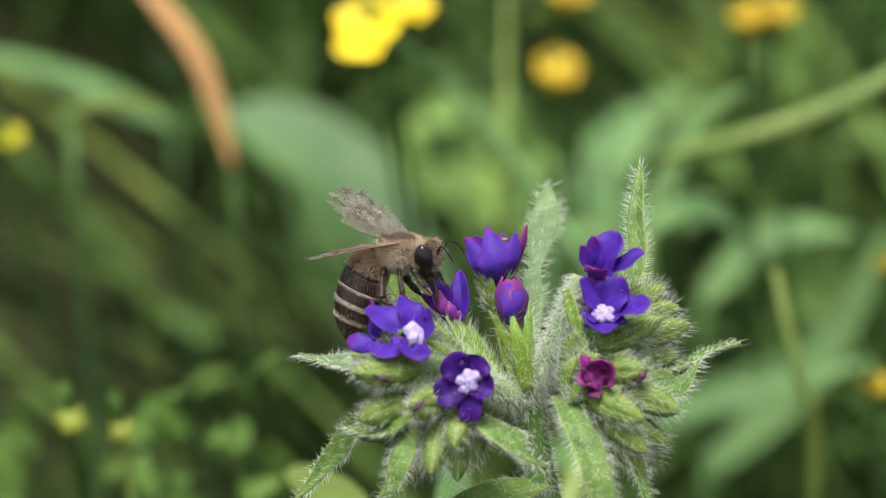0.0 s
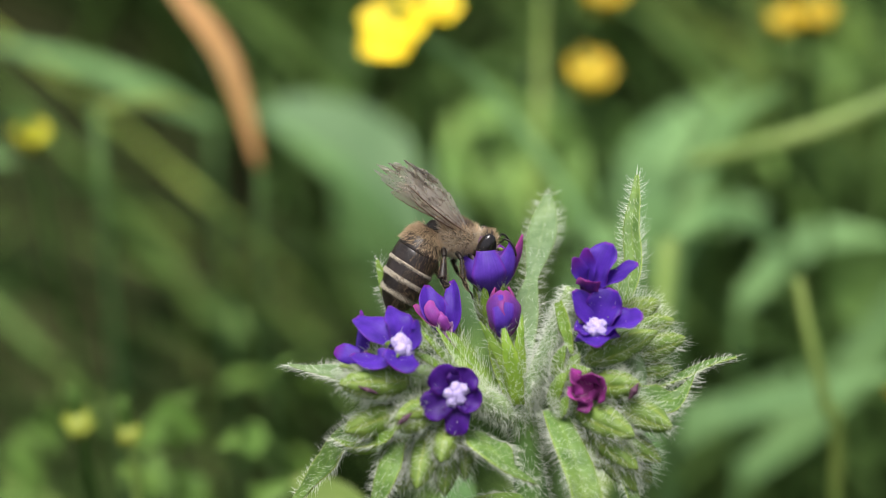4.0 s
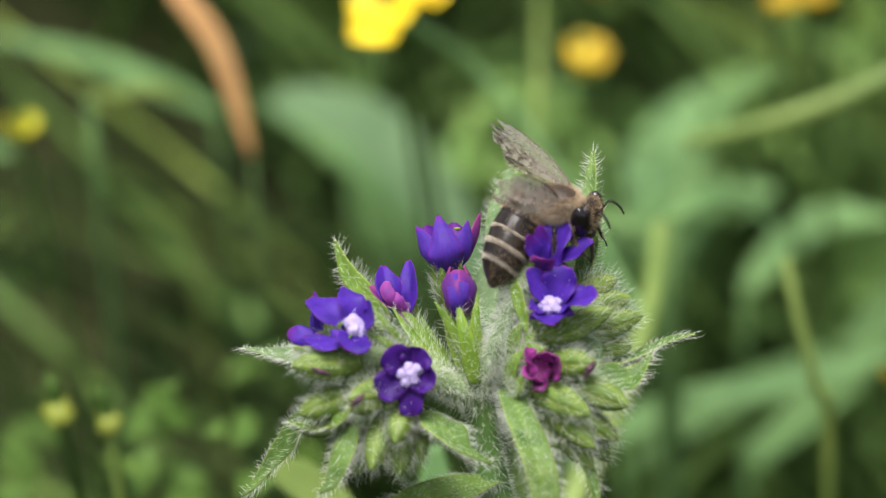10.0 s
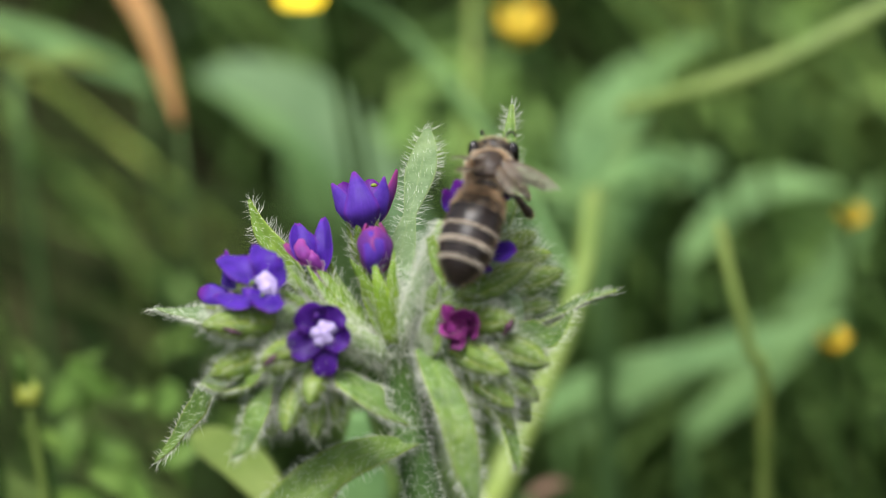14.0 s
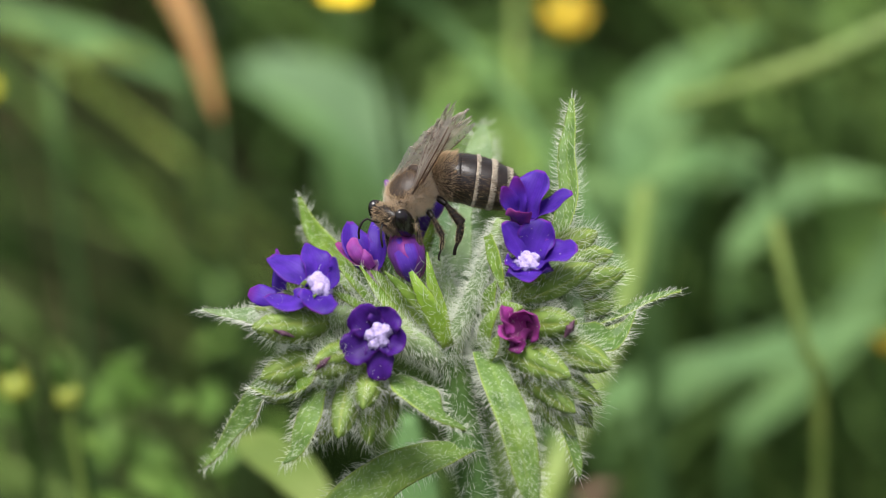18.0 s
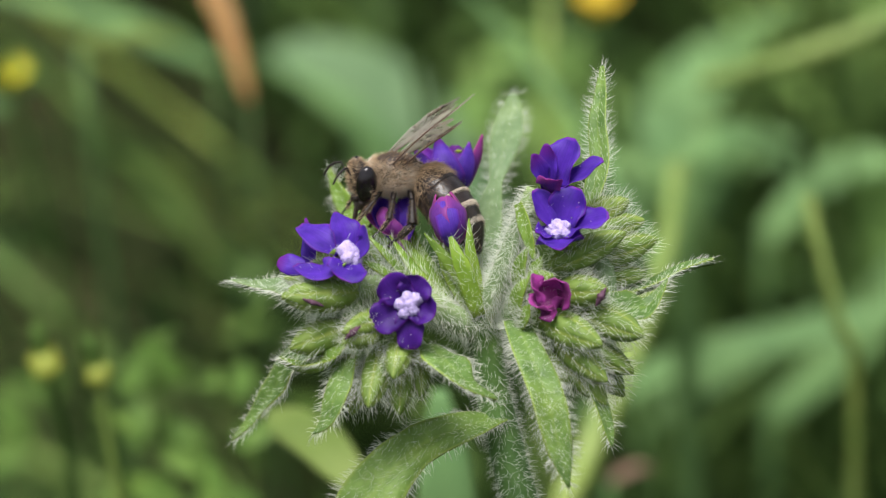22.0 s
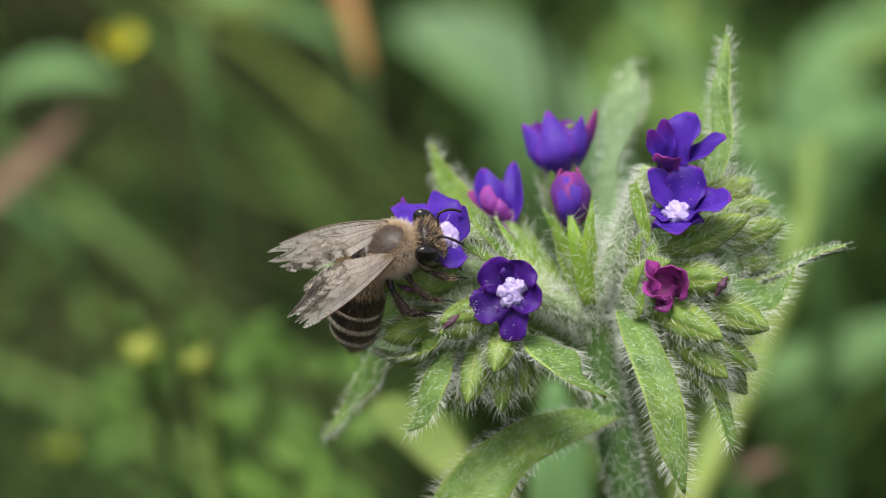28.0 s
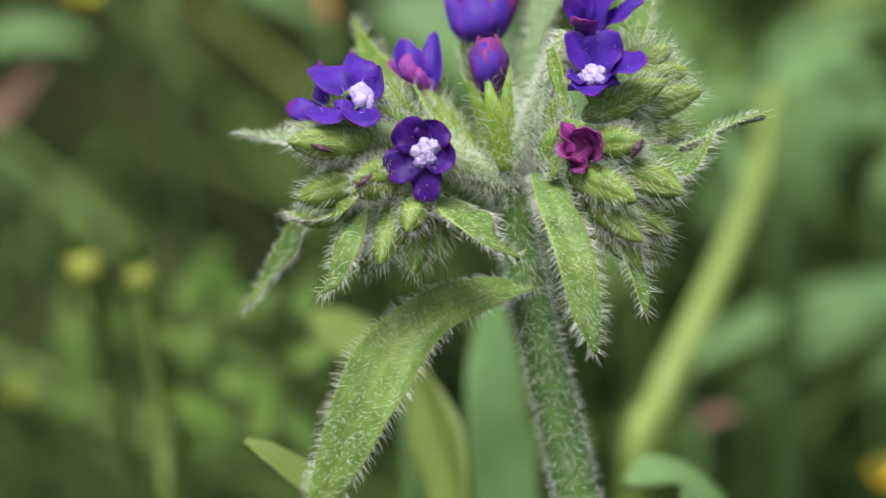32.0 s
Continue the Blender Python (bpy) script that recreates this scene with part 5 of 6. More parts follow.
def many_leaves(name, rows, mat, label, category):
    """Joined small oval leaves of low herbs: rows (place, way along, way up, length, half width)."""
    vs, fs, us, k = [], [], [], 0
    for c, t, up, ln, hw in rows:
        s = unit(np.cross(t, up))
        n = np.cross(s, t)
        q = np.linspace(0, 1, 7)[:, None, None]
        w = np.array([-1, -0.5, 0, 0.5, 1])[None, :, None]
        wid = hw * np.sin(np.pi * np.clip(0.06 + q * 0.92, 0, 1)) ** 0.7
        v = c + t * ln * q + s * w * wid + n * (0.25 * np.abs(w) * wid - 0.35 * ln * q**2)
        vs.append(v.reshape(-1, 3))
        fs += [(k + a, k + b, k + c2, k + d) for a, b, c2, d in grid_faces(7, 5)]
        us.append(np.stack(np.broadcast_arrays(q[..., 0], 0.12 + 0.19 * (w[..., 0] + 1)), -1).reshape(-1, 2))
        k += 35
    ob = link_mesh(name, np.concatenate(vs), fs, mat, uvs=np.concatenate(us))
    return tagged(ob, label, category, kind="stuff")


rows = []
while len(rows) < 3000:
    x, y = grng.uniform(-0.36, 0.36), grng.uniform(0.09, 0.8)
    if (y < 0.28 and x > 0.03) or patch(x, y, 13, 8.0) < grng.uniform(-0.05, 0.18) or (shady_gap(x, y) and grng.random() < 0.94):
        continue
    top = (0.10 + 0.07 * patch(x, y, 8, 1.0)) * (1.15 - 0.5 * y)
    z = top * grng.uniform(0.15, 1.0) ** 0.6
    t = unit(grng.normal(0, 1, 3) + (0, -0.3, 0.2))
    ln = grng.uniform(0.006, 0.02)
    rows.append((np.array((x, y, z)), t, unit(grng.normal(0, 0.5, 3) + (0, -0.3, 1)), ln, ln * grng.uniform(0.18, 0.42)))
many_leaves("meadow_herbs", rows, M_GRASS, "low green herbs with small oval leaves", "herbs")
spots = []
while len(spots) < 4500:
    x, y = grng.uniform(-1.8, 1.8), grng.uniform(-1.4, 2.4)
    if (abs(x) < 0.45 and -0.02 < y < 0.95) or (-0.45 < y < 0.1 and abs(x) < 0.25):
        continue
    h = grng.uniform(0.06, 0.2)
    a = grng.uniform(0, 6.28)
    spots.append((x, y, h, math.cos(a) * h * 0.5, math.sin(a) * h * 0.5, grng.uniform(0.0015, 0.0035), 0.5))
many_blades("outer_grass", spots, M_GRASS, "green grass around the flower patch", "grass")


rows = []
for k in range(44):
    c = np.array(W(grng.uniform(-30, -20) + (3 if k % 3 else -4), -3 - 22 * grng.random(), grng.uniform(95, 140)) if k < 28 else W(grng.uniform(-62, -12), -2 - 26 * grng.random() ** 0.7, grng.uniform(140, 240)))
    t = unit(grng.normal(0, 1, 3) + (0, -0.4, 0.5))
    ln = grng.uniform(0.004, 0.0075)
    rows.append((c, t, unit(grng.normal(0, 0.4, 3) + (0, -0.4, 1)), ln, ln * 0.24))
many_leaves("herb_leaves", rows, M_HERB, "bright green leaflets of a yellow-flowered herb", "leaves")
spots = []
for k in range(1500):
    x, y = grng.uniform(-0.25, 0.25), grng.uniform(0.26, 0.56)
    if patch(x, y, 12, 2.0) < 0.05 or shady_gap(x, y) or (x < -0.03 and grng.random() < 0.85):
        continue
    h = grng.uniform(0.10, 0.19) - 0.12 * max(0.0, y - 0.25)
    a = grng.uniform(0, 6.28)
    l = h * grng.uniform(0.2, 0.7)
    spots.append((x, y, h, math.cos(a) * l, math.sin(a) * l * 0.4, grng.uniform(0.0006, 0.0018), grng.uniform(0.2, 1.2)))
many_blades("pale_grass", spots, M_PALEGRASS, "long pale thin grass blades crossing each other", "grass")


spots = []
for k in range(190):
    x, y, h = grng.uniform(-0.16, 0.16), grng.uniform(0.2, 0.36), grng.uniform(0.05, 0.125)
    a, l = grng.uniform(0, 6.28), h * grng.uniform(0.3, 1.2)
    if x < -0.02 and grng.random() < 0.5:
        continue
    spots.append((x, y, h, math.cos(a) * l, math.sin(a) * l * 0.4, grng.uniform(0.0003, 0.0007), grng.uniform(0.2, 1.0)))
for k in range(150):
    x, y, h = grng.uniform(-0.12, -0.015), grng.uniform(0.2, 0.36), grng.uniform(0.06, 0.12)
    a, l = grng.uniform(0, 6.28), h * grng.uniform(0.2, 0.9)
    spots.append((x, y, h, math.cos(a) * l, math.sin(a) * l * 0.4, grng.uniform(0.00018, 0.0004), grng.uniform(0.2, 1.0)))
for k in range(150):
    x, y, h = grng.uniform(0.025, 0.13), grng.uniform(0.15, 0.33), grng.uniform(0.035, 0.085)
    a, l = grng.uniform(0, 6.28), h * grng.uniform(0.3, 1.2)
    spots.append((x, y, h, math.cos(a) * l, math.sin(a) * l * 0.4, grng.uniform(0.0005, 0.0013), grng.uniform(0.2, 1.0)))
many_blades("fine_grass", spots, M_PALEGRASS, "thin fresh green grass blades crossing each other", "grass")


def meadow_blade(points, widths, up, mat, name, label, category, fold=0.2, group="", foot=0.7):
    """A single leaf or blade of another meadow plant, with a stalk down to the soil."""
    pts = [W(*p) for p in points]
    base = Vector((pts[0].x, pts[0].y + 0.004, 0.0))
    ob = thing(name, base, label, category, group)
    v, f, uv = blade([tuple(p) for p in pts], [w * MM for w in widths], way(*up), fold, 0.1, 0.1, 0.5 * MM, rows=22, cols=9, seed=len(pts))
    link_mesh("blade", v, f, mat, ob, uvs=uv)
    v, f, uv = tube([pts[0], pts[0].lerp(base, 0.5) + Vector((0.002, 0.002, 0)), base], [0.0009 * foot, 0.0011 * foot, 0.0014 * foot], 8, 12)
    link_mesh("stalk", v, f, M_DULL, ob, uvs=uv)
    return ob


def meadow_stalk(points, radii, mat, label, to_ground=True):
    pts = [W(*p) for p in points]
    run_out = (pts[0] - pts[1]).normalized()
    base = Vector((pts[0].x + 0.02 * run_out.x, pts[0].y + 0.012, 0.0))
    ob = thing("plant_stalk", base, label, "stalk", "meadow stalks")
    run = ([base, base.lerp(pts[0], 0.6)] if to_ground else []) + pts
    rr = ([radii[0] * 1.15, radii[0] * 1.05] if to_ground else []) + list(radii)
    v, f, uv = tube(run, [r * MM for r in rr], 10, 40)
    link_mesh("stalk", v, f, mat, ob, uvs=uv)
    return ob


def yellow_flower(place, radius, facing, count, label, centre=0.35, tilt=25, mat=None):
    """A small yellow meadow flower on a thin stalk."""
    c = W(*place)
    ax = unit(way(*facing))
    base = Vector((c.x + 0.01, c.y + 0.02, 0.0))
    ob = thing("yellow_flower", base, label, "flower", "yellow meadow flowers")
    back = Vector(c) - Vector(ax) * 0.004
    v, f, uv = tube([base, base.lerp(back, 0.55) + Vector((0.004, 0, 0.004)), back, c], [0.0008, 0.0006, 0.0005, 0.0008], 8, 24)
    link_mesh("stalk", v, f, M_GRASS, ob, uvs=uv)
    v, f = ellipsoid(tuple(c), np.full(3, radius * centre * MM), 10, 14)
    link_mesh("centre", v, f, M_ORANGE if centre == 0.62 else mat or M_YELLOW, ob)
    for k in range(count):
        petal(ob, np.array(c), ax, 2 * math.pi * k / count, radius * 0.12, radius, radius * 2.6 / count, tilt, 8, mat or M_YELLOW, seed=k)
    return ob


meadow_blade([(-19.2, 21.8, 170), (-20.9, 28.6, 168), (-23.0, 35.1, 166), (-26.1, 39.9, 165), (-30.8, 45, 165)], [0.4, 1.0, 1.35, 1.5, 1.4, 0.5], (0.1, 0.3, -1), M_STRAW, "dry_blade", "dry orange-brown grass blade", "grass", foot=0.25)
PALE_LEAF = "broad pale green meadow leaf"
meadow_blade([(13.4, 2.0, 290), (2.1, 20.2, 290), (-6.7, 30.0, 290), (-14.7, 33.6, 288), (-22.5, 34.0, 286)], [2.5, 5.0, 6.0, 5.6, 4.0, 0.8], (0.2, 0.6, -0.8), M_BLUELEAF, "broad_leaf", PALE_LEAF, "leaf", 0.25)
meadow_blade([(14, -6, 330), (4, 12, 325), (-5, 24, 320), (-14, 31, 318), (-23, 35, 318)], [3, 6, 7, 6, 4, 0.8], (0.3, 0.6, -0.7), M_BROAD, "broad_leaf", PALE_LEAF, "leaf", 0.25)
meadow_blade([(2, -8, 345), (-3, 8, 345), (-7, 20, 345), (-9, 31, 345)], [3, 5, 6, 4.5, 0.8], (0.3, 0.5, -0.8), M_DULL, "broad_leaf", "dull green meadow leaf", "leaf", 0.2)
meadow_blade([(30, 13.0, 152), (35.3, 15.8, 158), (40.5, 14.7, 164), (44.2, 11.0, 168)], [0.6, 1.4, 1.8, 1.4, 0.4], (0.1, 0.5, -0.85), M_BROAD, "broad_leaf", "pale bluish-green leaf arching from a thick stalk", "leaf", 0.2)
meadow_blade([(19.3, -16.8, 190), (27.6, -12.4, 188), (37.9, -9.2, 186), (47.5, -7.3, 186), (62, -3.8, 186)], [1.2, 2.2, 2.6, 2.4, 1.9, 0.5], (0, 0.6, -0.8), M_BROAD, "broad_leaf", "long green meadow leaf lying flat", "leaf", 0.2)
meadow_blade([(32.1, 13.5, 172), (35.7, 21.7, 175), (40.0, 28.3, 180), (47, 32, 184)], [0.8, 1.6, 1.8, 1.3, 0.3], (-0.2, 0.5, -0.8), M_DULL, "broad_leaf", PALE_LEAF, "leaf", 0.2)
meadow_blade([(35.2, -6.1, 327.6), (41.9, 10.1, 319.5), (48.7, 16.9, 314.1), (59.5, 19.6, 311.4)], [2.5, 5.5, 6.5, 5, 0.8], (0.1, 0.6, -0.8), M_BROAD, "broad_leaf", PALE_LEAF, "leaf", 0.2)
meadow_blade([(30, -22, 250), (42, -14, 252), (56, -8, 254), (74, -2, 256)], [1.2, 2.2, 2.6, 2.2, 0.5], (0, 0.6, -0.8), M_DULL, "broad_leaf", "dull green meadow leaf", "leaf", 0.2)
meadow_blade([(46, -20, 230), (56, -12, 232), (66, 0, 234), (74, 14, 236)], [2, 3.2, 3.6, 2.6, 0.6], (-0.2, 0.6, -0.8), M_DULL, "broad_leaf", "dull green meadow leaf", "leaf", 0.2)
meadow_blade([(-30, 33, 285), (-40, 38, 285), (-50, 42, 285), (-66, 46, 285)], [0.9, 2.2, 2.6, 2.0, 0.4], (0, 0.7, -0.7), M_BROAD, "broad_leaf", PALE_LEAF, "leaf", 0.1)
meadow_blade([(46.1, 4.1, 230), (52.6, 11.0, 230), (59.0, 13.9, 230), (68.4, 13.3, 230)], [1.5, 2.4, 2.8, 2.2, 0.5], (0.1, 0.6, -0.8), M_BROAD, "broad_leaf", PALE_LEAF, "leaf", 0.2)
meadow_blade([(-72, 23.5, 230), (-67.0, 26.0, 230), (-61.8, 26.4, 230), (-55.0, 25.0, 230)], [1.0, 2.2, 2.6, 2.0, 0.5], (0.1, 0.7, -0.7), M_BROAD, "broad_leaf", PALE_LEAF, "leaf", 0.2)
meadow_blade([(28, 2, 320), (38, 20, 325), (46, 32, 330), (58, 41, 335)], [2.5, 5, 5.5, 4, 0.6], (-0.1, 0.6, -0.8), M_BROAD, "broad_leaf", PALE_LEAF, "leaf", 0.2)
meadow_blade([(30.2, 11.0, 170), (25.0, 13.3, 170), (19.8, 14.2, 172), (15, 13.0, 174)], [0.7, 1.2, 1.3, 1.0, 0.3], (0.2, 0.6, -0.8), M_DULL, "broad_leaf", PALE_LEAF, "leaf", 0.2)
meadow_blade([(-58, 4, 200), (-64, 9, 195), (-70, 12, 190), (-80, 13, 190)], [1.0, 1.8, 1.8, 1.4, 0.4], (0, 0.8, -0.6), M_BROAD, "broad_leaf", "narrow pale green meadow leaf", "leaf", 0.1)
meadow_blade([(-39.8, 30.0, 180), (-35.5, 30.8, 180), (-30.9, 30.8, 180), (-27.0, 29.6, 180)], [0.7, 1.1, 1.25, 1.0, 0.3], (0, 0.8, -0.6), M_LIME, "broad_leaf", "narrow yellow-green meadow leaf", "leaf", 0.1)
meadow_blade([(-68, 6.5, 190), (-63.5, 11.4, 190), (-59.4, 14.6, 190), (-55.0, 19.4, 190)], [0.6, 1.5, 1.7, 1.3, 0.4], (0.2, 0.5, -0.85), M_DRYLEAF, "dead_leaf", "withered pinkish-brown leaf in the grass", "leaf", 0.2)
meadow_blade([(20.3, -22.4, 150), (22.4, -21.1, 150), (24.8, -20.8, 150)], [0.4, 0.8, 0.7, 0.2], (0.1, 0.6, -0.8), M_DRYLEAF, "dead_leaf", "small withered orange-brown leaf near the soil", "leaf", 0.2)
meadow_blade([(3.4, -34, 66), (2.6, -24, 64), (2.0, -16, 62), (1.8, -8, 62)], [2.4, 2.6, 2.6, 2.2, 0.6], (0, 0.3, -1), M_BROAD, "broad_leaf", "upright broad pale green leaf", "leaf", 0.15)
meadow_blade([(-5.0, -16.1, 60.3), (-8.4, -12.5, 64.8), (-11.1, -10.9, 69.3), (-13.3, -10.0, 71.6)], [1.2, 1.9, 2.1, 1.7, 0.5], (-0.2, 0.7, -0.7), M_LIME, "lime_leaf", "small rounded lime-green leaf", "leaf", 0.2, "lime leaves")
meadow_blade([(-6.6, -21.6, 14), (-8.9, -20.1, 14), (-10.7, -18.8, 14), (-12.7, -17.7, 14)], [0.7, 1.05, 1.0, 0.75, 0.15], (-0.1, 0.7, -0.7), M_LIME, "lime_leaf", "small rounded lime-green leaf", "leaf", 0.25, "lime leaves")
meadow_blade([(-0.3, -25, 40), (-0.9, -21, 42), (-2.2, -17, 44), (-3.4, -13, 45)], [1.8, 2.6, 2.6, 1.9, 0.3], (-0.7, 0.3, -0.6), M_LIME, "lime_leaf", "upright lime-green leaf near the soil", "leaf", 0.35, "lime leaves")
meadow_blade([(19, -30, 42), (17, -24, 41), (15, -21.4, 40), (12, -22, 38)], [2.2, 3.4, 3.4, 2.2, 0.4], (0.1, 0.9, -0.4), M_BROAD, "broad_leaf", "downy green leaf near the soil", "leaf", 0.2)
meadow_stalk([(13, -28, 112), (16, -18, 114), (21, -8, 120), (25.5, 2, 128), (28, 12, 140)], [1.4, 1.5, 1.4, 1.2, 1.0], M_STALK, "thick yellow-green stalk rising from the soil")
meadow_stalk([(26, 0, 132), (22, 10, 150), (17, 21, 175), (8, 33, 182), (-1, 38, 168)], [0.7, 0.7, 0.75, 0.8, 0.8], M_BROAD, "pale green arching flower stalk", False)
meadow_stalk([(33, 22, 164), (44, 24.5, 160), (54, 28, 158), (68, 35, 158)], [0.9, 1.2, 1.3, 1.2], M_STALK, "arching yellow-green stalk over the grass", False)
meadow_stalk([(43.7, -14, 118), (41.7, -5, 112), (39.9, 2, 110), (38.7, 8, 110)], [0.7, 0.65, 0.6, 0.5], M_STALK, "thin yellow-green stalk in the grass")
meadow_stalk([(16, 18, 200), (17, 32, 205), (17.5, 46, 208)], [0.7, 0.6, 0.5], M_STALK, "thin pale upright stalk")
meadow_stalk([(-26.5, -33, 86), (-27.6, -20, 85), (-29.2, -7.6, 85)], [0.5, 0.42, 0.35], M_LIME, "thin yellow-green leafy stalk")
yellow_flower((-2.6, 36.6, 152), 4.4, (-0.3, 0.45, -0.85), 5, "bright yellow flower on a pale stalk", 0.4)
yellow_flower((1.4, 39.6, 154), 3.4, (0.3, 0.7, -0.6), 5, "bright yellow flower on a pale stalk", 0.4)
yellow_flower((22.9, 34.1, 195), 3.5, (0.1, 0.6, -0.8), 7, "orange-yellow flower head on a thin stalk", 0.62, 35, M_AMBER)
yellow_flower((25.0, 45.0, 200), 3.5, (0.1, 0.6, -0.8), 7, "orange-yellow flower head on a thin stalk", 0.62, 35, M_AMBER)
yellow_flower((48.5, 41.5, 200), 2.8, (0.1, 0.6, -0.8), 7, "orange-yellow flower head on a thin stalk", 0.62, 35, M_AMBER)
yellow_flower((52.8, 42.2, 200), 2.8, (0.1, 0.6, -0.8), 7, "orange-yellow flower head on a thin stalk", 0.62, 35, M_AMBER)
yellow_flower((-46.6, 25.2, 168), 2.6, (0, 0.7, -0.7), 6, "small yellow flower on a thin stalk", 0.4, 40, M_LEMON)
yellow_flower((-34.2, -5.7, 86), 1.75, (0, 0.5, -0.9), 6, "small yellow-green flower on a thin stalk", 0.75, 40, M_LIMEYEL)
yellow_flower((-29.3, -6.7, 85), 1.4, (0, 0.5, -0.9), 5, "small yellow-green flower on a thin stalk", 0.75, 40, M_LIMEYEL)
yellow_flower((52.8, -5.5, 130), 2.0, (0, 0.7, -0.7), 6, "small yellow flower on a thin stalk", 0.4, 40, M_AMBER)
yellow_flower((58.0, 8.0, 150), 2.0, (0, 0.7, -0.7), 6, "small yellow flower on a thin stalk", 0.4, 40, M_AMBER)
yellow_flower((-52.6, -18.6, 155), 1.9, (0, 0.7, -0.7), 6, "small yellow flower on a thin stalk", 0.4, 40, M_LIMEYEL)
yellow_flower((37.5, -26.5, 120), 2.2, (0, 0.7, -0.7), 6, "small yellow flower on a thin stalk", 0.4, 40, M_AMBER)


# ---- what moves: the bee and its parts ----
def bee_pose(place, ahead, up):
    """The bee's pose from its thorax's place, the way it faces and its back, in the flower head's axes."""
    y = way(*ahead).normalized()
    x = y.cross(way(*up)).normalized()
    z = x.cross(y)
    m = Matrix((x, y, z)).transposed().to_4x4()
    m.translation = W(*place)
    return m


def abdomen_pose(body, to):
    """The abdomen's pose on the thorax, hanging towards a way given in the flower head's axes."""
    y = -(body.to_3x3().inverted() @ way(*to)).normalized()
    x = (Vector((1, 0, 0)) - y * y.x).normalized()
    m = Matrix((x, y, x.cross(y))).transposed().to_4x4()
    m.translation = abdomen.location
    return m


def wing_pose(ob, sgn, sweep, lift, twist):
    """A wing swept out from the body's line and lifted, in degrees."""
    m = Matrix.Rotation(radians(sgn * sweep), 4, "Z") @ Matrix.Rotation(radians(-lift), 4, "X") @ Matrix.Rotation(radians(sgn * (twist - 0.4 * lift)), 4, "Y")
    m.translation = ob.location
    return m


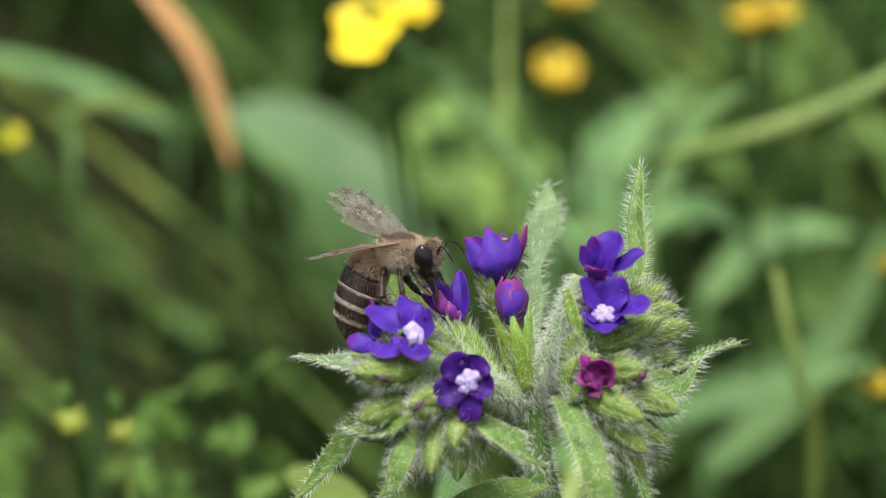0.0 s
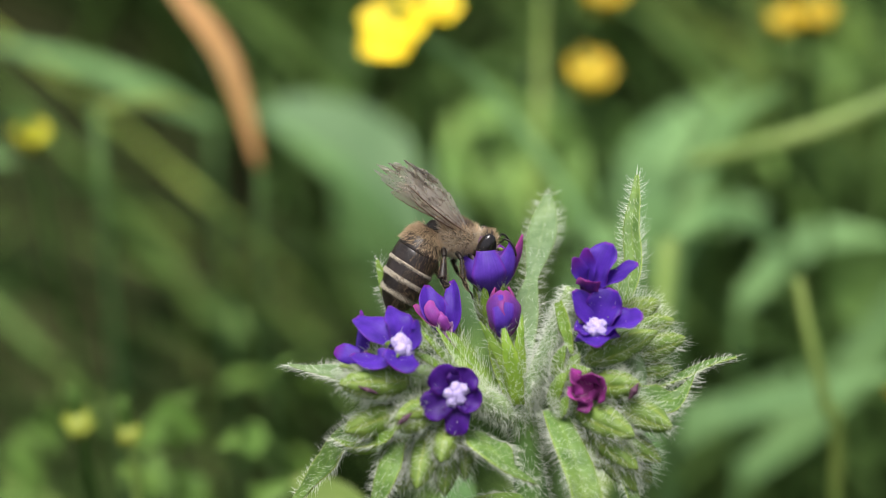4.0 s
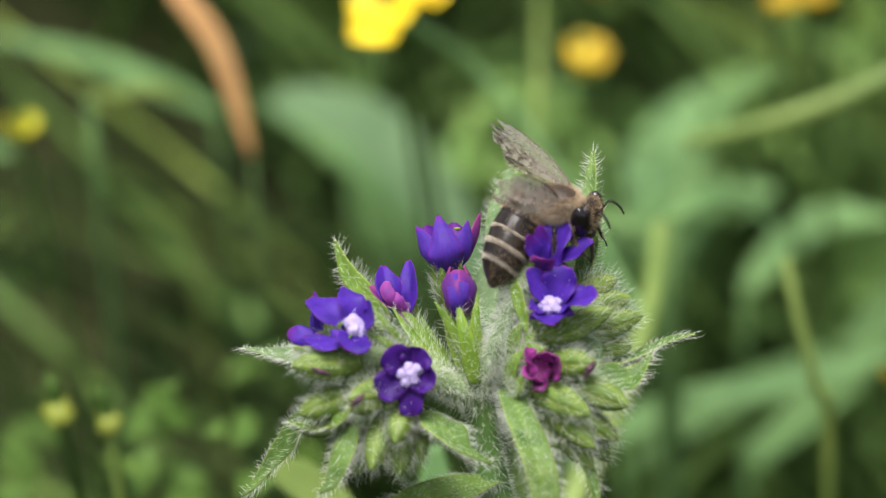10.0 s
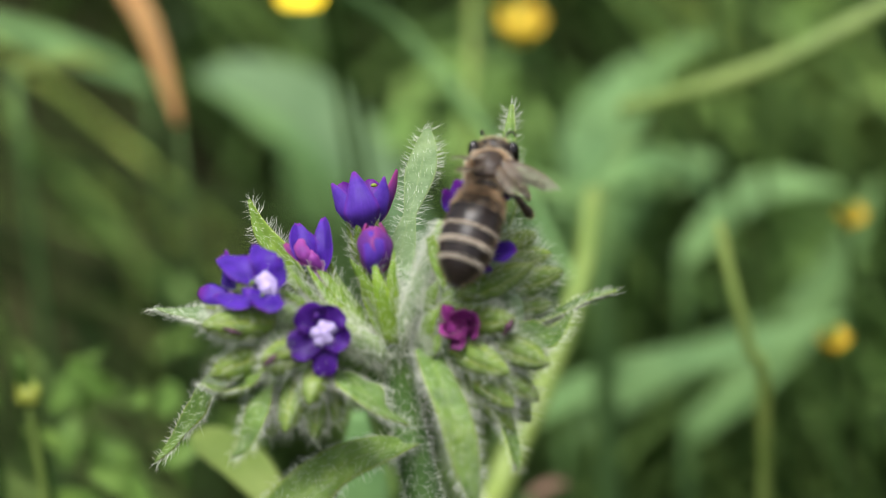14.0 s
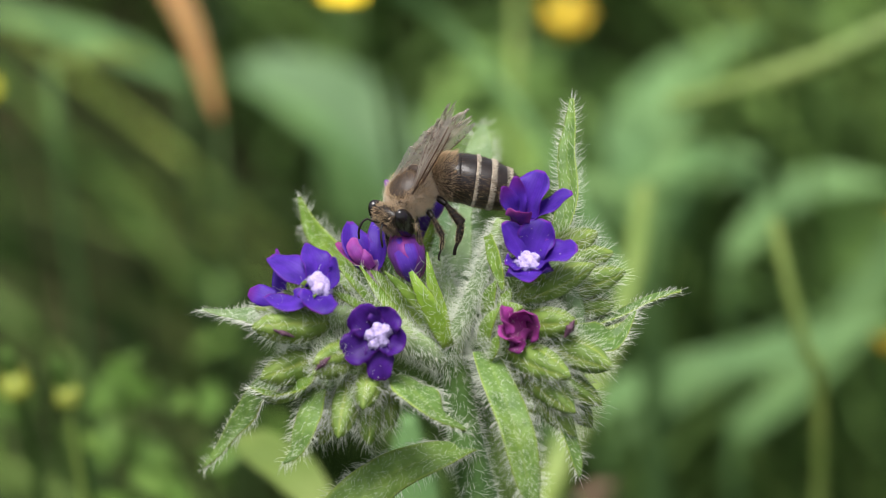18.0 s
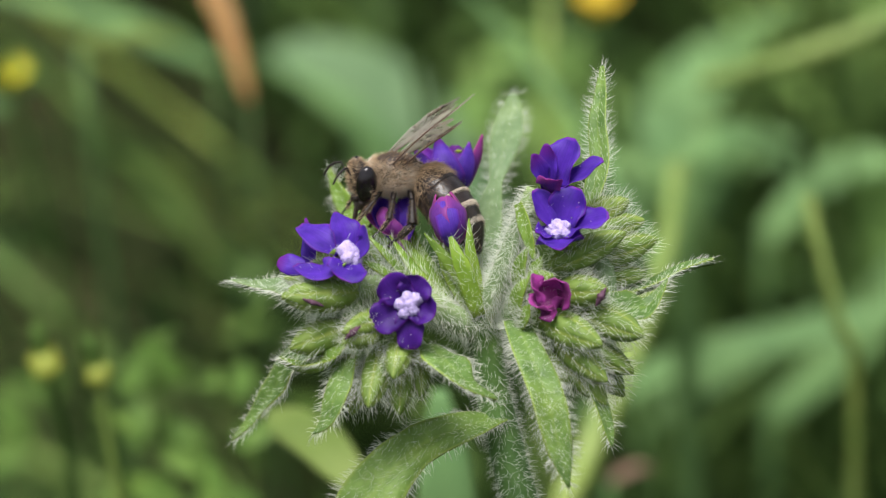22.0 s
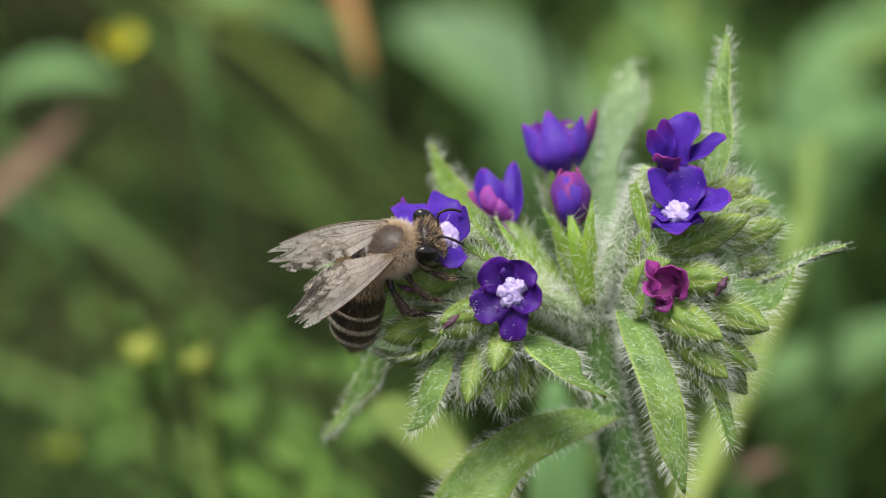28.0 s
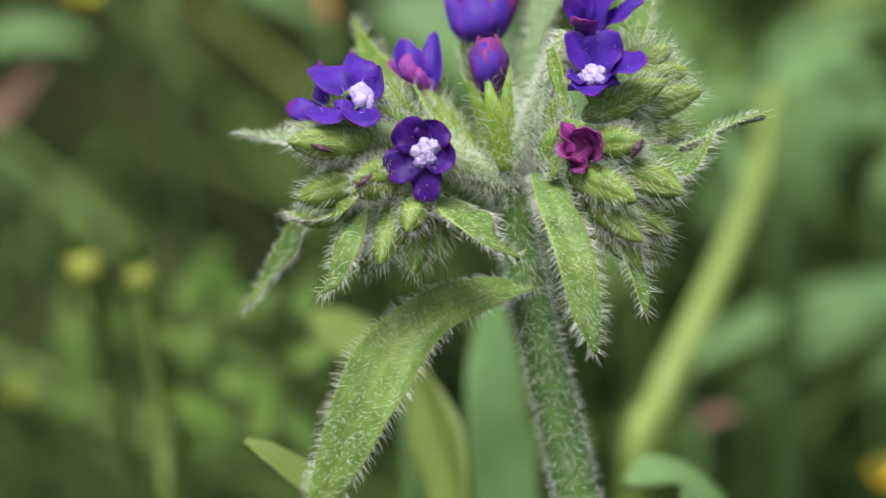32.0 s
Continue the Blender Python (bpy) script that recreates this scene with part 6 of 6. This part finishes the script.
# seconds, thorax place in mm, way ahead, back, way of the abdomen, wings (sweep and lift, right and left, twist)
BEE = [
    (0, (-4.45, 9.68, 8.00), (0.921, -0.068, -0.383), (-0.021, 0.965, -0.263), (-0.420, -0.885, 0.203), (27.8, -5.0, 12.5, 17.9, -10.0, 102.0)),
    (0.5, (-5.70, 9.81, 8.00), (0.895, 0.309, -0.323), (-0.269, 0.907, -0.323), (-0.390, -0.917, 0.088), (38.1, 5.0, 19.4, 16.3, 10.0, 114.0)),
    (1, (-4.75, 10.98, 8.00), (0.931, 0.248, -0.269), (-0.198, 0.938, -0.286), (-0.343, -0.936, 0.075), (50.2, 6.1, 2.8, 19.4, 18.0, 70.0)),
    (1.5, (-0.97, 11.62, 11.00), (0.975, 0.213, -0.059), (-0.148, 0.957, -0.249), (-0.403, -0.897, 0.179), (21.5, 28.1, -6.9, 30.6, 26.0, 46.0)),
    (2, (0.36, 11.77, 12.00), (0.996, 0.043, -0.074), (-0.053, 0.987, -0.155), (-0.436, -0.855, 0.281), (30.0, 43.5, -4.9, 21.1, 22.0, 46.0)),
    (2.5, (1.51, 10.91, 12.00), (0.993, -0.118, 0.023), (0.090, 0.988, -0.124), (-0.552, -0.782, 0.288), (21.5, 34.5, 10.0, 11.9, 42.0, 54.0)),
    (3, (0.31, 11.47, 12.00), (0.965, -0.231, 0.126), (0.193, 0.968, -0.163), (-0.578, -0.740, 0.343), (7.6, 35.5, 11.5, 15.3, 58.0, 86.0)),
    (4, (0.40, 11.59, 12.00), (0.953, -0.244, 0.182), (0.216, 0.953, -0.214), (-0.531, -0.846, 0.054), (14.5, 28.1, 11.4, 16.4, 58.0, 70.0)),
    (4.5, (0.02, 11.13, 12.00), (0.955, -0.247, 0.166), (0.214, 0.955, -0.207), (-0.545, -0.835, 0.081), (11.9, 20.9, 12.9, 9.0, 38.0, 54.0)),
    (6.5, (-0.09, 11.20, 12.00), (0.973, -0.205, 0.105), (0.156, 0.971, -0.180), (-0.594, -0.783, 0.185), (2.2, 4.5, 6.3, -2.1, 2.0, 18.0)),
    (7, (0.14, 11.61, 12.00), (0.970, -0.224, 0.090), (0.154, 0.973, -0.171), (-0.553, -0.806, 0.211), (4.3, 10.4, 7.5, -1.1, 2.0, 18.0)),
    (7.5, (0.26, 11.30, 12.00), (0.914, -0.382, 0.140), (0.295, 0.945, -0.138), (-0.538, -0.835, 0.112), (9.9, -12.3, 10.0, -15.9, -2.0, 14.0)),
    (8, (1.38, 13.04, 12.00), (0.981, 0.112, -0.158), (-0.027, 0.964, -0.266), (-0.442, -0.895, 0.062), (32.6, 8.1, 1.6, 11.3, 10.0, 42.0)),
    (8.3, (1.40, 15.20, 11.00), (0.920, -0.100, -0.350), (0.050, 0.970, -0.200), (-0.800, -0.550, 0.200), (60.0, 40.0, 60.0, 40.0, 0.0, 0.0)),
    (8.5, (1.10, 16.46, 10.00), (0.920, -0.200, -0.350), (0.100, 0.970, -0.200), (-0.870, -0.420, 0.250), (75.0, 50.0, 75.0, 50.0, 0.0, 0.0)),
    (8.8, (7.25, 15.39, 8.00), (0.700, -0.350, -0.620), (0.100, 0.900, -0.400), (-0.700, -0.500, 0.400), (70.0, 40.0, 70.0, 40.0, 0.0, 0.0)),
    (9, (9.48, 12.87, 6.00), (0.490, -0.487, -0.723), (-0.059, 0.822, -0.566), (-0.236, -0.956, 0.173), (47.6, 12.6, 33.8, 12.9, 2.0, 6.0)),
    (9.5, (10.01, 12.22, 6.00), (0.569, -0.501, -0.652), (-0.117, 0.792, -0.600), (-0.539, -0.833, 0.127), (33.6, 20.2, 33.4, 7.0, -10.0, 2.0)),
    (10, (10.94, 11.96, 4.00), (0.888, -0.243, -0.390), (-0.001, 0.869, -0.495), (-0.544, -0.827, -0.143), (78.8, 34.7, 13.4, 25.4, -78.0, 6.0)),
    (10.5, (10.26, 10.67, 2.00), (0.825, 0.246, 0.510), (-0.275, 0.736, -0.618), (-0.688, -0.686, -0.237), (85.0, 31.6, 28.8, 38.0, -2.0, 18.0)),
    (11, (10.98, 10.16, 1.00), (0.491, 0.415, 0.766), (-0.180, 0.746, -0.642), (-0.688, -0.615, -0.386), (66.7, 13.1, 5.6, 42.5, 14.0, -14.0)),
    (12, (11.55, 10.04, 1.00), (0.430, 0.525, 0.735), (-0.202, 0.738, -0.644), (-0.621, -0.769, -0.153), (56.4, 4.6, 1.7, 54.7, 30.0, 6.0)),
    (13, (11.89, 10.34, 1.00), (0.301, 0.600, 0.741), (-0.144, 0.722, -0.677), (-0.460, -0.835, -0.301), (45.6, 14.0, -8.5, 36.7, 30.0, 18.0)),
    (14, (11.69, 10.90, 1.00), (0.187, 0.613, 0.767), (-0.072, 0.740, -0.668), (-0.340, -0.881, -0.328), (39.2, 13.6, -1.9, 37.7, 26.0, 22.0)),
    (14.5, (12.11, 10.81, 2.00), (-0.094, 0.577, 0.812), (0.080, 0.779, -0.622), (0.120, -0.903, -0.412), (28.4, 15.2, 17.1, 38.6, -2.0, 46.0)),
    (15.2, (9.43, 12.23, 0.00), (-0.600, 0.300, 0.500), (0.100, 0.900, -0.400), (0.600, -0.600, -0.500), (70.0, 35.0, 70.0, 35.0, 0.0, 0.0)),
    (15.9, (5.49, 11.99, 3.00), (-0.900, 0.000, 0.000), (0.100, 0.950, -0.300), (0.850, -0.400, -0.200), (70.0, 40.0, 70.0, 40.0, 0.0, 0.0)),
    (16.5, (2.45, 9.91, 6.00), (-0.789, -0.534, -0.304), (-0.071, 0.737, -0.672), (0.903, -0.314, 0.293), (6.9, 18.4, 8.6, 38.8, 42.0, -10.0)),
    (17, (4.02, 9.43, 6.00), (-0.790, -0.516, -0.331), (-0.217, 0.784, -0.581), (0.823, 0.231, 0.518), (-13.2, 29.4, 55.9, 40.3, 86.0, 30.0)),
    (17.5, (2.54, 9.49, 6.00), (-0.708, -0.633, -0.314), (-0.266, 0.774, -0.575), (0.964, 0.026, 0.264), (-14.6, 16.8, 45.4, 36.9, 90.0, 18.0)),
    (18, (2.41, 9.65, 6.00), (-0.634, -0.699, -0.330), (-0.314, 0.761, -0.568), (0.985, -0.159, 0.064), (-20.1, 3.6, 39.5, 43.2, 90.0, 14.0)),
    (19, (3.03, 9.28, 6.00), (-0.642, -0.650, -0.407), (-0.281, 0.767, -0.578), (0.900, -0.156, 0.408), (-29.9, 8.6, 32.2, 38.5, 86.0, 22.0)),
    (20, (2.81, 9.84, 6.00), (-0.425, -0.813, -0.399), (-0.338, 0.686, -0.644), (0.831, -0.452, 0.326), (-18.5, 6.2, 65.2, 32.0, 86.0, 26.0)),
    (21, (3.22, 10.11, 7.50), (-0.776, -0.415, -0.475), (-0.081, 0.885, -0.459), (0.527, -0.721, 0.450), (10.4, -1.2, 26.0, 21.1, 66.0, 6.0)),
    (22, (-0.89, 9.03, 9.00), (-0.958, -0.032, -0.285), (0.135, 0.955, -0.262), (0.618, -0.734, -0.282), (26.4, 21.8, 23.1, 44.8, 62.0, 10.0)),
    (22.5, (-7.88, 6.90, 7.00), (-0.699, -0.575, -0.426), (-0.139, 0.769, -0.624), (0.972, -0.167, 0.162), (38.6, 27.4, -5.1, 56.5, 54.0, -14.0)),
    (23, (-5.24, 8.95, 5.50), (-0.306, -0.493, -0.814), (-0.137, 0.867, -0.479), (0.550, -0.015, 0.835), (72.0, 25.0, 72.0, 25.0, 0.0, 0.0)),
    (23.5, (-6.91, 8.91, 1.00), (0.290, -0.485, -0.825), (-0.028, 0.856, -0.516), (-0.210, -0.285, 0.935), (65.4, 9.1, 43.6, 35.2, 2.0, 2.0)),
    (24, (-7.92, 6.21, -1.50), (0.795, -0.182, -0.579), (-0.292, 0.739, -0.607), (-0.200, -0.037, 0.979), (52.7, 7.8, 34.6, 41.0, 10.0, 38.0)),
    (24.5, (-7.42, 3.29, -1.50), (0.874, 0.284, -0.394), (-0.358, 0.601, -0.715), (-0.293, -0.789, 0.540), (70.5, 8.5, 17.9, 29.2, 18.0, 18.0)),
    (25, (-7.43, 3.11, -1.00), (0.942, 0.168, -0.289), (-0.288, 0.577, -0.764), (-0.304, -0.800, 0.518), (59.4, 14.0, 6.8, 14.0, 14.0, 6.0)),
    (25.5, (-7.53, 3.02, -1.00), (0.939, 0.192, -0.285), (-0.306, 0.573, -0.760), (-0.301, -0.800, 0.519), (51.7, 11.2, 6.6, 16.1, 14.0, 6.0)),
    (27.5, (-7.21, 2.68, -1.00), (0.918, 0.290, -0.271), (-0.367, 0.529, -0.765), (-0.255, -0.780, 0.571), (36.1, 9.4, -6.1, 11.1, 14.0, -2.0)),
    (28, (-7.16, 2.91, -1.00), (0.918, 0.274, -0.288), (-0.367, 0.528, -0.766), (-0.252, -0.781, 0.572), (34.8, 11.6, -5.5, 14.6, 14.0, -2.0)),
    (29, (-7.27, 3.01, -1.00), (0.907, 0.158, -0.389), (-0.394, 0.480, -0.784), (-0.176, -0.852, 0.492), (38.4, 3.8, -1.2, 4.5, 14.0, -2.0)),
    (29.5, (-5.93, 2.02, -2.00), (0.967, -0.083, -0.242), (-0.021, 0.583, -0.812), (-0.659, -0.186, 0.728), (65.8, 16.0, 43.8, 20.1, 0.0, 0.0)),
    (30, (-2.55, -1.05, -3.00), (0.998, 0.014, -0.067), (0.092, 0.608, -0.789), (-0.489, -0.077, 0.869), (54.2, 15.0, 1.5, 26.4, 2.0, 6.0)),
    (30.4, (-4.38, 0.85, -6.00), (0.800, 0.050, -0.550), (-0.100, 0.850, -0.500), (-0.500, -0.700, 0.500), (70.0, 40.0, 70.0, 40.0, 0.0, 0.0)),
    (30.6, (-6.00, -1.21, -7.00), (0.880, 0.220, -0.300), (-0.250, 0.850, -0.450), (-0.780, -0.600, -0.100), (75.0, 30.0, 75.0, 30.0, 0.0, 0.0)),
    (30.7, (-11.66, -2.36, -9.00), (0.920, -0.050, -0.200), (0.000, 0.900, -0.400), (-0.900, -0.300, -0.100), (75.0, 30.0, 75.0, 30.0, 0.0, 0.0)),
    (30.8, (-18.66, -3.86, -11.00), (0.920, -0.050, -0.200), (0.000, 0.900, -0.400), (-0.900, -0.300, -0.100), (75.0, 30.0, 75.0, 30.0, 0.0, 0.0)),
    (31, (-33.66, -6.36, -14.00), (0.920, -0.050, -0.200), (0.000, 0.900, -0.400), (-0.900, -0.300, -0.100), (75.0, 30.0, 75.0, 30.0, 0.0, 0.0)),
    (31.4, (-81.66, -2.36, -4.00), (0.920, -0.050, -0.200), (0.000, 0.900, -0.400), (-0.900, -0.300, -0.100), (75.0, 30.0, 75.0, 30.0, 0.0, 0.0)),
    (32, (-171.66, 27.64, 31.00), (0.920, -0.050, -0.200), (0.000, 0.900, -0.400), (-0.900, -0.300, -0.100), (75.0, 30.0, 75.0, 30.0, 0.0, 0.0)),
]


FLIGHTS = [(8.2, 8.8, 60, 35), (15.0, 16.1, 60, 35), (22.72, 23.28, 74, 30), (30.2, 31.9, 66, 32)]


def wing_rows(key, ob):
    """Held wings between the flights, beating wings (one stroke in four frames) while the bee hovers."""
    sgn, k = (1, 0) if key[1] == "r" else (-1, 2)
    fore = key[0] == "f"
    rows = [(row[0], row[5]) for row in BEE if not any(a - 0.12 < row[0] < b + 0.12 for a, b, _, _ in FLIGHTS)]
    out = [(t, wing_pose(ob, sgn, w[k] * (1.0 if fore else 0.72), w[k + 1] * (1.0 if fore else 0.9), w[4 if key[1] == "r" else 5])) for t, w in rows]
    for a, b, sweep, lift in FLIGHTS:
        for n in range(round(a * FPS), round(b * FPS) + 1):
            if n % 2:
                up = 38 if n % 4 == 1 else -38
                out.append((n / FPS, wing_pose(ob, sgn, sweep * (1.0 if fore else 0.85), lift + up, 0)))
    return sorted(out, key=lambda r: r[0])


# seconds and the depth in mm at which the lens is focused
FOCUS = [(0, 9), (8, 9), (10.5, 12), (12, 17), (14.5, 17), (16.5, 6), (22, 5), (23.2, 4), (24, 8), (24.5, 5), (25, -2.5), (28, -1.5), (31, 0), (32, 0)]


# seconds and the degrees by which the feeding bee pulls the middle bud aside
SWAY = [(0, 0), (14.5, 0), (16.5, 3), (17, 5), (18, 14), (19, 11), (20, 11), (21, 8), (22, 7), (23, 4), (24, 0), (32, 0)]


def bud_pose(degrees):
    foot = Matrix.Translation(W(4.6, -0.9, 5.2) - PLANT_BASE)
    return foot @ Matrix.Rotation(radians(degrees), 4, -AX_D) @ foot.inverted()


def motions():
    body = [(t, bee_pose(p, f, u)) for t, p, f, u, a, w in BEE]
    walk(bee, body)
    walk(focus, [(t, pose(*W(0, 0, d))) for t, d in FOCUS])
    walk(mid, [(t, bud_pose(a)) for t, a in SWAY])
    walk(abdomen, [(t, abdomen_pose(m, row[4])) for (t, m), row in zip(body, BEE)])
    for key, ob in wings.items():
        walk(ob, wing_rows(key, ob))


motions()
